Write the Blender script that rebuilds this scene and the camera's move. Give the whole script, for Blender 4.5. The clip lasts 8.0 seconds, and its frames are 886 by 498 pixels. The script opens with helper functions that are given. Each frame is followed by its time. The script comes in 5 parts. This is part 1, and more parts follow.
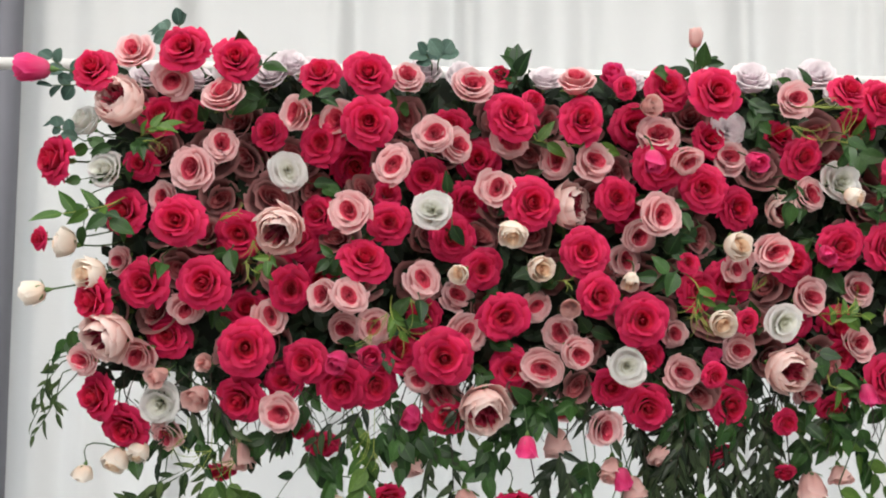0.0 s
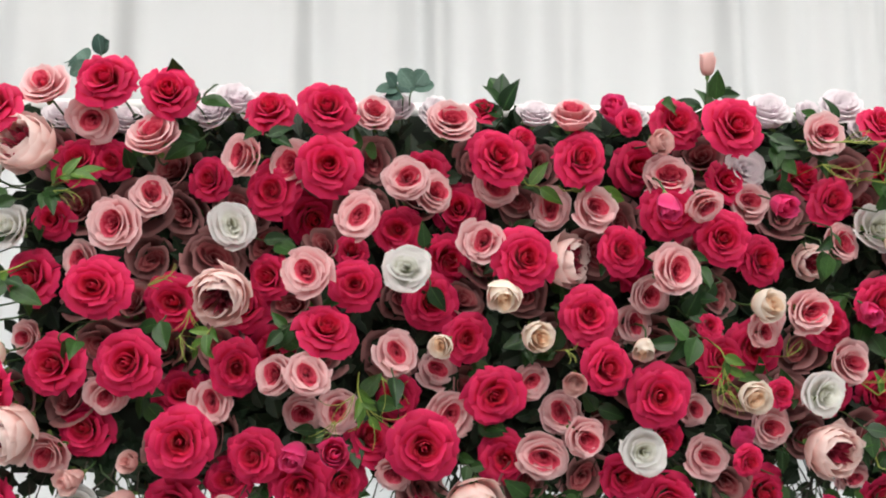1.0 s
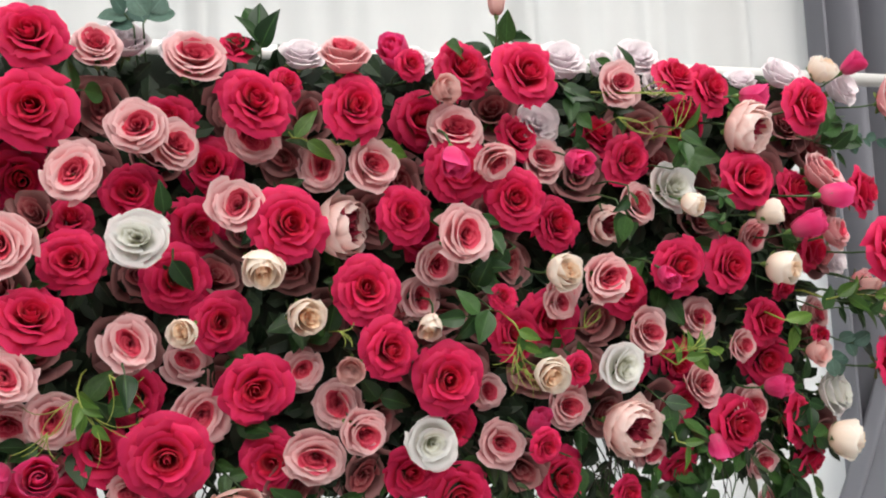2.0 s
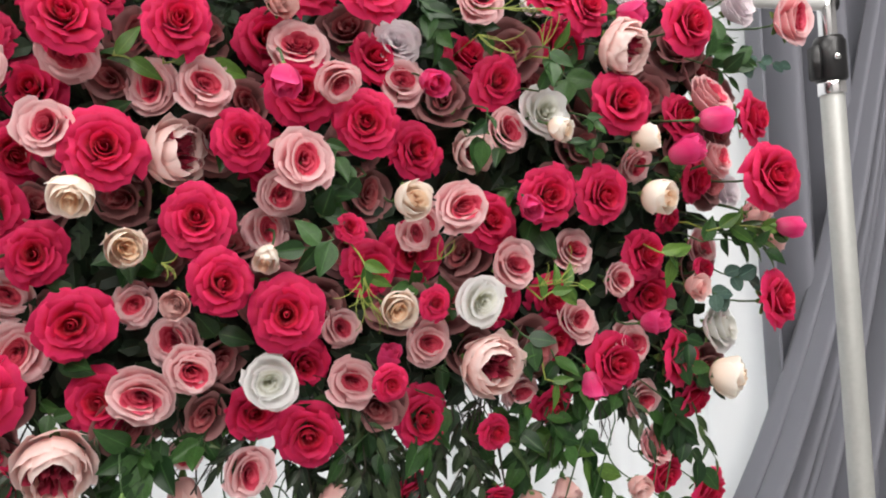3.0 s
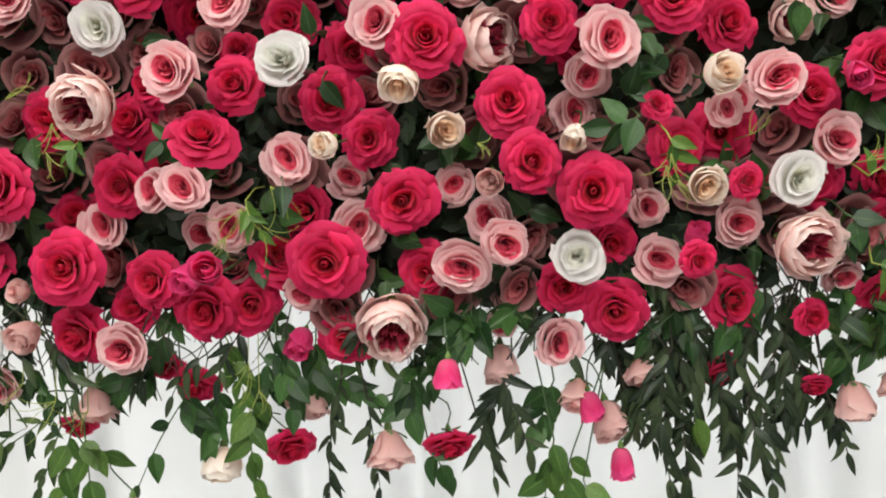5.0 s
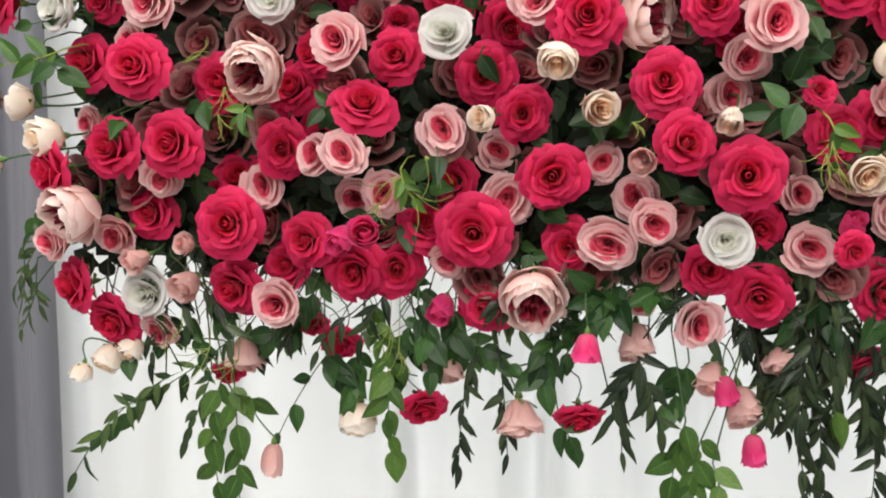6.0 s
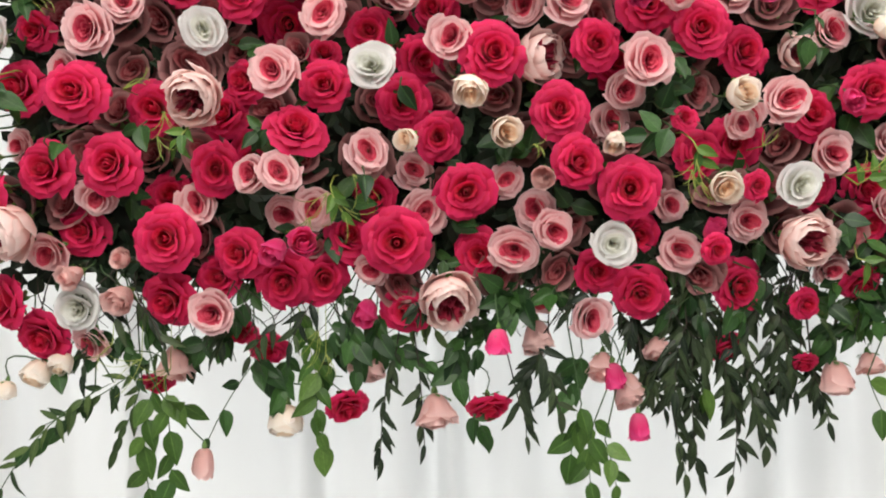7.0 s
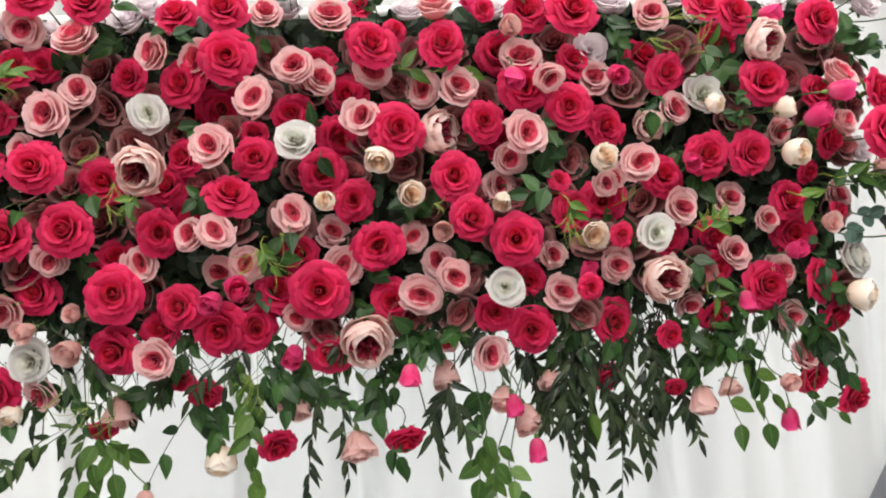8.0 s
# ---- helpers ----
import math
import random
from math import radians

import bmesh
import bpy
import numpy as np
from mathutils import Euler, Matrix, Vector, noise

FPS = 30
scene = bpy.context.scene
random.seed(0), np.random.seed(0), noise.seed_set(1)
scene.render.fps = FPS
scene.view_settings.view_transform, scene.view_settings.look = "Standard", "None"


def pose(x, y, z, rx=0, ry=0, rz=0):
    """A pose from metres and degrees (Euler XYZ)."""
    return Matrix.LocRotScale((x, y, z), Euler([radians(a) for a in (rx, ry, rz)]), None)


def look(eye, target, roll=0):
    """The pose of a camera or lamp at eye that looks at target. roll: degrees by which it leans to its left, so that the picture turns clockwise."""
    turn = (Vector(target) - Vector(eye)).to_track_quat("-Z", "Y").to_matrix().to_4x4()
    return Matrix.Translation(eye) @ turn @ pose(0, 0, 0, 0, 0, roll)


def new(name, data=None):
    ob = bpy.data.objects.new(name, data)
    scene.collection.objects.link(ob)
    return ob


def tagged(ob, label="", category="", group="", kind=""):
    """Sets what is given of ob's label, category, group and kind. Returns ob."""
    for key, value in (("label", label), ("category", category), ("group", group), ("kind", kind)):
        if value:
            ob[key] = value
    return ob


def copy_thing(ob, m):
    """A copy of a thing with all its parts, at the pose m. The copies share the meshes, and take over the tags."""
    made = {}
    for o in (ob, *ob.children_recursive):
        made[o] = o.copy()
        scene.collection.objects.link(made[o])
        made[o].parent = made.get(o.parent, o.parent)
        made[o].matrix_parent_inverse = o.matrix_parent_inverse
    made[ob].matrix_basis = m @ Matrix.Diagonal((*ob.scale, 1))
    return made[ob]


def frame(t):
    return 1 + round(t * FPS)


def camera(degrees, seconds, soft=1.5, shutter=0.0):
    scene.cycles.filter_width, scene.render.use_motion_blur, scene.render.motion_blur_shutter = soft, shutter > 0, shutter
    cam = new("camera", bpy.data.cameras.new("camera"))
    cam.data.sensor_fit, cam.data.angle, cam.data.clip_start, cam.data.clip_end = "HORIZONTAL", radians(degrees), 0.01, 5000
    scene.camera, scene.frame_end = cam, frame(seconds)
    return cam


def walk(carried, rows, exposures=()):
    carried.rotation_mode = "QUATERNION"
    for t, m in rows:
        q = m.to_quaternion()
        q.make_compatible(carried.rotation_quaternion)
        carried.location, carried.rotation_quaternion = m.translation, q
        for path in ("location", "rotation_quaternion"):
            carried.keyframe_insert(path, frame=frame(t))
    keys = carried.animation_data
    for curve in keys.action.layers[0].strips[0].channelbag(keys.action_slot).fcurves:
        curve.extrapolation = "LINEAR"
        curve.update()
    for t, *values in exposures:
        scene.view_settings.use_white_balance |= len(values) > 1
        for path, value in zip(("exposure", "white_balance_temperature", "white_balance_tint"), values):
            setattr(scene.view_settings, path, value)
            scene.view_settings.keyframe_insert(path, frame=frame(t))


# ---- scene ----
cam = camera(54.8, 8.0, soft=2.0)
PATH = [
    (0, (-0.042, 0.075, 1.427), (0.017, 2.071, 1.537), 0.8),
    (0.5, (-0.049, 0.199, 1.437), (-0.012, 2.187, 1.659), 0.4),
    (1, (-0.056, 0.303, 1.447), (0.092, 2.282, 1.698), -0.5),
    (1.5, (-0.037, 0.399, 1.469), (0.339, 2.354, 1.663), -1.8),
    (2, (0.022, 0.475, 1.449), (0.61, 2.377, 1.64), -3.0),
    (2.2, (0.038, 0.496, 1.443), (0.714, 2.37, 1.627), -3.3),
    (3.3, (0.257, 0.485, 1.41), (0.798, 2.411, 1.414), -3.4),
    (3.5, (0.267, 0.487, 1.405), (0.767, 2.423, 1.357), -3.6),
    (4, (0.272, 0.485, 1.395), (0.631, 2.448, 1.267), -4.2),
    (4.5, (0.253, 0.471, 1.382), (0.383, 2.463, 1.269), -4.3),
    (5, (0.206, 0.457, 1.375), (0.087, 2.451, 1.295), -3.6),
    (5.2, (0.2, 0.446, 1.365), (-0.027, 2.432, 1.303), -3.0),
    (6.3, (0.123, 0.403, 1.378), (-0.22, 2.368, 1.233), -0.7),
    (6.5, (0.11, 0.377, 1.372), (-0.158, 2.354, 1.237), -0.6),
    (7, (0.076, 0.286, 1.352), (0.061, 2.285, 1.29), -1.5),
    (7.3, (0.064, 0.227, 1.314), (0.163, 2.224, 1.354), -2.5),
    (7.5, (0.061, 0.188, 1.305), (0.208, 2.181, 1.394), -3.0),
    (8, (0.09, 0.092, 1.264), (0.256, 2.078, 1.435), -3.5),
]
walk(cam, [(t, look(eye, target, roll)) for t, eye, target, roll in PATH],
     exposures=[(0, -0.34, 6560, 9), (1, -0.31, 6500, 9.5), (2, -0.27, 6540, 9.5), (3.3, -0.14, 6480, 11), (4.5, -0.19, 6640, 8.5), (5.2, -0.10, 6640, 8.5), (6.5, -0.12, 6640, 8.5), (8, -0.12, 6640, 9)])

# ---- world and light ----
world = bpy.data.worlds.new("world")
scene.world = world
world.use_nodes = True
world.node_tree.nodes["Background"].inputs[0].default_value = (0.8, 0.85, 0.9, 1)
world.node_tree.nodes["Background"].inputs[1].default_value = 0.3

# unseen ceiling lamps, added and placed freely to light flowers and curtains
LAMPS = [(-1.1, -2.5, 96), (1.1, -2.5, 96), (-1.1, -0.9, 70), (1.1, -0.9, 70), (-1.1, 0.8, 42), (1.1, 0.8, 42)]
WINDOW = (-1.05, 1.6, 0.12, 1.9)
WINDOW_WATTS = 176
CEILING = 3.2


# ---- materials ----
def material(name):
    m = bpy.data.materials.new(name)
    m.use_nodes = True
    nt = m.node_tree
    return m, nt, nt.nodes["Principled BSDF"]


def node(nt, kind, **values):
    n = nt.nodes.new(kind)
    for key, value in values.items():
        n.inputs[key].default_value = value
    return n


def mix(nt, fac, a, b, blend="MIX"):
    n = nt.nodes.new("ShaderNodeMix")
    n.data_type, n.blend_type = "RGBA", blend
    for i, v in ((0, fac), (6, a), (7, b)):
        if isinstance(v, (int, float)):
            n.inputs[i].default_value = v
        elif isinstance(v, tuple):
            n.inputs[i].default_value = (*v, 1)
        else:
            nt.links.new(v, n.inputs[i])
    return n.outputs[2]


def ramp(nt, fac, *stops):
    n = nt.nodes.new("ShaderNodeValToRGB")
    e = n.color_ramp.elements
    while len(e) < len(stops):
        e.new(0.5)
    for el, (p, c) in zip(e, stops):
        el.position, el.color = p, (*c, 1) if isinstance(c, tuple) else (c, c, c, 1)
    nt.links.new(fac, n.inputs[0])
    return n.outputs[0]


def noise_fac(nt, scale, detail=3.0, coords="Object", stretch=None):
    tc = nt.nodes.new("ShaderNodeTexCoord")
    n = node(nt, "ShaderNodeTexNoise", Scale=scale, Detail=detail)
    src = tc.outputs[coords]
    if stretch:
        mp = nt.nodes.new("ShaderNodeMapping")
        mp.inputs["Scale"].default_value = stretch
        nt.links.new(src, mp.inputs[0])
        src = mp.outputs[0]
    nt.links.new(src, n.inputs["Vector"])
    return n.outputs[0]


def bump(nt, shader, height, strength, distance=0.002):
    b = node(nt, "ShaderNodeBump", Strength=strength, Distance=distance)
    nt.links.new(height, b.inputs["Height"])
    nt.links.new(b.outputs[0], shader.inputs["Normal"])


def fabric_petal(name, foot, middle, rim, vary=0.12, thin=0.42, rough=0.6):
    """Silk petal: colour runs from its foot to its rim, with fine veins and a shift from petal to petal."""
    m, nt, p = material(name)
    uv = nt.nodes.new("ShaderNodeUVMap")
    sep = nt.nodes.new("ShaderNodeSeparateXYZ")
    nt.links.new(uv.outputs[0], sep.inputs[0])
    run = ramp(nt, sep.outputs[1], (0.3, foot), (0.72, middle), (0.94, rim), (1.0, tuple(min(1, c * 1.06 + 0.012) for c in rim)))
    blot = noise_fac(nt, 9.0, 4.0, "UV")
    col = mix(nt, ramp(nt, blot, (0.35, 0.0), (0.75, 0.35)), run, middle)
    info = nt.nodes.new("ShaderNodeObjectInfo")
    tone = ramp(nt, info.outputs["Random"], (0.0, 1.0 - vary), (1.0, 1.0))
    col = mix(nt, 1.0, col, tone, "MULTIPLY")
    nt.links.new(col, p.inputs["Base Color"])
    p.inputs["Roughness"].default_value = rough
    p.inputs["Specular IOR Level"].default_value = 0.26
    p.inputs["Sheen Weight"].default_value = 0.08
    p.inputs["Sheen Roughness"].default_value = 0.5
    vein = noise_fac(nt, 22.0, 3.0, "UV", (1.0, 0.12, 1.0))
    weave = noise_fac(nt, 60.0, 2.0, "UV")
    both = mix(nt, 0.35, vein, weave)
    bump(nt, p, both, 0.5, 0.0012)
    tr = nt.nodes.new("ShaderNodeBsdfTranslucent")
    nt.links.new(col, tr.inputs[0])
    blend = node(nt, "ShaderNodeMixShader", Fac=thin)
    nt.links.new(p.outputs[0], blend.inputs[1])
    nt.links.new(tr.outputs[0], blend.inputs[2])
    nt.links.new(blend.outputs[0], nt.nodes["Material Output"].inputs[0])
    return m


def leaf_stuff(name, dark, light, rough=0.42, thin=0.12):
    m, nt, p = material(name)
    info = nt.nodes.new("ShaderNodeObjectInfo")
    geo = nt.nodes.new("ShaderNodeNewGeometry")
    add = nt.nodes.new("ShaderNodeMath")
    add.operation = "ADD"
    nt.links.new(info.outputs["Random"], add.inputs[0])
    nt.links.new(geo.outputs["Random Per Island"], add.inputs[1])
    fr = nt.nodes.new("ShaderNodeMath")
    fr.operation = "FRACT"
    nt.links.new(add.outputs[0], fr.inputs[0])
    col = ramp(nt, fr.outputs[0], (0.0, dark), (0.7, tuple((a + b) / 2 for a, b in zip(dark, light))), (1.0, light))
    uv = nt.nodes.new("ShaderNodeUVMap")
    sep = nt.nodes.new("ShaderNodeSeparateXYZ")
    nt.links.new(uv.outputs[0], sep.inputs[0])
    rib = ramp(nt, sep.outputs[0], (0.455, 0.0), (0.5, 0.5), (0.545, 0.0))
    col = mix(nt, rib, col, tuple(min(1, c * 1.7 + 0.02) for c in light))
    col = mix(nt, ramp(nt, noise_fac(nt, 7.0, 4.0, "UV"), (0.35, 0.0), (0.8, 0.5)), col, tuple(c * 0.55 for c in dark))
    nt.links.new(col, p.inputs["Base Color"])
    p.inputs["Roughness"].default_value = rough
    p.inputs["Specular IOR Level"].default_value = 0.35
    wave = node(nt, "ShaderNodeTexWave", Scale=6.0, Distortion=1.5, Detail=1.0)
    nt.links.new(uv.outputs[0], wave.inputs["Vector"])
    wave.bands_direction = "Y"
    bump(nt, p, wave.outputs[1], 0.12, 0.0006)
    tr = nt.nodes.new("ShaderNodeBsdfTranslucent")
    nt.links.new(col, tr.inputs[0])
    blend = node(nt, "ShaderNodeMixShader", Fac=thin)
    nt.links.new(p.outputs[0], blend.inputs[1])
    nt.links.new(tr.outputs[0], blend.inputs[2])
    nt.links.new(blend.outputs[0], nt.nodes["Material Output"].inputs[0])
    return m


def plain(name, colour, rough=0.5, metal=0.0, spread=0.12, scale=20.0, relief=0.0, stretch=None):
    m, nt, p = material(name)
    f = noise_fac(nt, scale, 4.0, "Object", stretch)
    g = noise_fac(nt, scale * 9, 2.0)
    col = mix(nt, ramp(nt, f, (0.3, 0.0), (0.75, 1.0)), colour, tuple(c * (1 - spread) for c in colour))
    col = mix(nt, ramp(nt, g, (0.4, 0.0), (0.8, spread)), col, tuple(c * 0.6 for c in colour))
    nt.links.new(col, p.inputs["Base Color"])
    p.inputs["Roughness"].default_value, p.inputs["Metallic"].default_value = rough, metal
    if relief:
        bump(nt, p, g, relief, 0.002)
    return m


def cloth(name, colour, rough=0.75, thin=0.0, sheen=0.2):
    """Woven curtain stuff with fine threads, faint creases and soft stains."""
    m, nt, p = material(name)
    stain = noise_fac(nt, 2.2, 4.0, "Object", (1.0, 1.0, 0.35))
    col = mix(nt, ramp(nt, stain, (0.35, 0.0), (0.8, 1.0)), colour, tuple(c * 0.93 for c in colour))
    nt.links.new(col, p.inputs["Base Color"])
    p.inputs["Roughness"].default_value = rough
    p.inputs["Sheen Weight"].default_value = sheen
    crease = noise_fac(nt, 14.0, 5.0, "Object", (1.0, 1.0, 0.22))
    bump(nt, p, crease, 0.25, 0.006)
    if thin:
        tr = nt.nodes.new("ShaderNodeBsdfTranslucent")
        nt.links.new(col, tr.inputs[0])
        blend = node(nt, "ShaderNodeMixShader", Fac=thin)
        nt.links.new(p.outputs[0], blend.inputs[1])
        nt.links.new(tr.outputs[0], blend.inputs[2])
        nt.links.new(blend.outputs[0], nt.nodes["Material Output"].inputs[0])
    return m


CRIMSON = fabric_petal("crimson_silk", (0.50, 0.005, 0.024), (0.71, 0.012, 0.070), (0.84, 0.027, 0.155), 0.24, 0.45)
CRIMSON_HEART = fabric_petal("crimson_heart_silk", (0.48, 0.004, 0.020), (0.62, 0.008, 0.042), (0.76, 0.018, 0.095), 0.12, 0.45)
PINK = fabric_petal("blush_silk", (0.80, 0.26, 0.30), (0.90, 0.51, 0.53), (0.94, 0.68, 0.69), 0.10, 0.5)
PINK_HEART = fabric_petal("rose_heart_silk", (0.46, 0.012, 0.05), (0.68, 0.035, 0.10), (0.82, 0.13, 0.21), 0.15)
WHITE = fabric_petal("white_silk", (0.76, 0.76, 0.68), (0.87, 0.88, 0.87), (0.90, 0.91, 0.91), 0.05, 0.52)
WHITE_HEART = fabric_petal("white_heart_silk", (0.62, 0.62, 0.45), (0.78, 0.78, 0.70), (0.86, 0.87, 0.84), 0.05, 0.52)
PEONY = fabric_petal("peony_silk", (0.87, 0.53, 0.49), (0.93, 0.70, 0.66), (0.95, 0.80, 0.77), 0.06, 0.5)
MAROON = fabric_petal("maroon_silk", (0.12, 0.004, 0.014), (0.25, 0.008, 0.03), (0.42, 0.03, 0.075), 0.3)
HOT = fabric_petal("hot_pink_silk", (0.82, 0.12, 0.28), (0.82, 0.035, 0.21), (0.88, 0.08, 0.30), 0.16, 0.42)
CREAM = fabric_petal("cream_silk", (0.94, 0.76, 0.62), (0.96, 0.88, 0.79), (0.97, 0.92, 0.86), 0.04, 0.45)
PEACH_HEART = fabric_petal("peach_heart_silk", (0.90, 0.58, 0.38), (0.94, 0.70, 0.50), (0.95, 0.81, 0.66), 0.06, 0.45)
BUD_PINK = fabric_petal("pale_pink_silk", (0.83, 0.48, 0.44), (0.88, 0.57, 0.54), (0.91, 0.66, 0.63), 0.12, 0.45)
CORAL_HEART = fabric_petal("coral_heart_silk", (0.66, 0.18, 0.18), (0.82, 0.38, 0.36), (0.88, 0.52, 0.49), 0.1)
# pink rose silk darkened, so that the recess shade sits in its colour
SHADED_ROSE = fabric_petal("shaded_rose_silk", (0.22, 0.06, 0.065), (0.36, 0.155, 0.155), (0.46, 0.23, 0.23), 0.30)
SHADED_ROSE_HEART = fabric_petal("shaded_heart_silk", (0.25, 0.02, 0.03), (0.40, 0.06, 0.08), (0.50, 0.16, 0.17), 0.2)
LILAC = fabric_petal("lilac_silk", (0.78, 0.66, 0.72), (0.88, 0.81, 0.85), (0.92, 0.87, 0.90), 0.06)
GREEN = leaf_stuff("rose_leaf_green", (0.010, 0.036, 0.011), (0.055, 0.14, 0.032), 0.40, 0.22)
# leaf green darkened to imitate the shade between the flowers
SHADE_LEAF = leaf_stuff("shade_leaf_green", (0.007, 0.018, 0.009), (0.022, 0.046, 0.019), 0.55)
YOUNG = leaf_stuff("young_leaf_green", (0.04, 0.11, 0.018), (0.13, 0.24, 0.04), 0.42, 0.2)
WILLOW = leaf_stuff("willow_leaf_green", (0.006, 0.016, 0.008), (0.055, 0.085, 0.034), 0.40, 0.10)
OLIVE = leaf_stuff("olive_leaf_green", (0.020, 0.048, 0.016), (0.115, 0.175, 0.055), 0.42, 0.3)
VINE = leaf_stuff("vine_leaf_green", (0.035, 0.090, 0.018), (0.115, 0.215, 0.042), 0.42, 0.35)
EUC = leaf_stuff("eucalyptus_green", (0.03, 0.075, 0.06), (0.10, 0.18, 0.14), 0.6)
STEM = plain("stem_green", (0.045, 0.10, 0.03), 0.55, 0, 0.3, 60)
TWIG = plain("twig_brown", (0.035, 0.03, 0.02), 0.7, 0, 0.3, 60)
TENDRIL = plain("tendril_yellow_green", (0.27, 0.33, 0.06), 0.5, 0, 0.2, 60)
SEPAL = leaf_stuff("sepal_green", (0.08, 0.16, 0.04), (0.18, 0.30, 0.08), 0.5)
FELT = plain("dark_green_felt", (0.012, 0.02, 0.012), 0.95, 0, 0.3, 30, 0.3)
WHITE_CLOTH = cloth("white_curtain_cloth", (0.70, 0.71, 0.71), 0.7, 0.42)
GREY_CLOTH = cloth("grey_curtain_cloth", (0.235, 0.240, 0.28), 0.7, 0.27, 0.2)
ALU = plain("brushed_aluminium", (0.50, 0.51, 0.49), 0.5, 0.35, 0.2, 14, 0.1, (1, 1, 0.1))
CHROME = plain("chrome", (0.85, 0.85, 0.86), 0.12, 1.0, 0.03)
BLACK = plain("black_plastic", (0.012, 0.012, 0.013), 0.35, 0, 0.2)
WHITE_PAINT = plain("white_paint", (0.78, 0.78, 0.77), 0.45, 0, 0.06)
WALL = plain("wall_paint", (0.34, 0.335, 0.33), 0.8, 0, 0.06, 3, 0.1)
FLOOR = plain("pale_floor", (0.27, 0.265, 0.26), 0.5, 0, 0.2, 2, 0.1)


# ---- building helpers ----
def mesh_from(name, bm, mat, smooth=True):
    me = bpy.data.meshes.new(name)
    bm.to_mesh(me)
    bm.free()
    me.materials.append(mat)
    if smooth:
        me.polygons.foreach_set("use_smooth", [True] * len(me.polygons))
    return me


def part(name, bm, mat, parent, label="", smooth=True):
    """Links a bmesh as one mesh object under a thing or a part."""
    ob = new(name, mesh_from(name, bm, mat, smooth))
    ob.parent = parent
    return tagged(ob, label)


def thing(name, label, category, group="", kind=""):
    return tagged(new(name), label, category, group, kind)


def box(bm, lo, hi):
    lo, hi = Vector(lo), Vector(hi)
    m = Matrix.Translation((lo + hi) / 2) @ Matrix.Diagonal((*(hi - lo), 1))
    bmesh.ops.create_cube(bm, size=1, matrix=m)
    return bm


def tube(bm, points, radius, sides=6, taper=1.0):
    """A round tube through the points, narrowing to taper times its radius."""
    pts = [Vector(p) for p in points]
    rings = []
    for i, p in enumerate(pts):
        d = (pts[min(i + 1, len(pts) - 1)] - pts[max(i - 1, 0)]).normalized()
        side = d.orthogonal().normalized()
        up = d.cross(side)
        r = radius * (1 + (taper - 1) * i / max(1, len(pts) - 1))
        rings.append([bm.verts.new(p + r * (math.cos(a) * side + math.sin(a) * up)) for a in (2 * math.pi * k / sides for k in range(sides))])
    for a, b in zip(rings, rings[1:]):
        shift = min(range(sides), key=lambda s: sum((a[k].co - b[(k + s) % sides].co).length for k in range(sides)))
        for k in range(sides):
            bm.faces.new((a[k], a[(k + 1) % sides], b[(k + 1 + shift) % sides], b[(k + shift) % sides]))
    bm.faces.new(rings[0][::-1])
    bm.faces.new(rings[-1])
    return bm


def lathe(bm, profile, sides=24, centre=(0, 0, 0)):
    """A turned body from (radius, height) pairs about z."""
    c = Vector(centre)
    rings = [[bm.verts.new(c + Vector((r * math.cos(2 * math.pi * k / sides), r * math.sin(2 * math.pi * k / sides), z))) for k in range(sides)] for r, z in profile]
    for a, b in zip(rings, rings[1:]):
        for k in range(sides):
            bm.faces.new((a[k], a[(k + 1) % sides], b[(k + 1) % sides], b[k]))
    bm.faces.new(rings[0][::-1])
    bm.faces.new(rings[-1])
    return bm


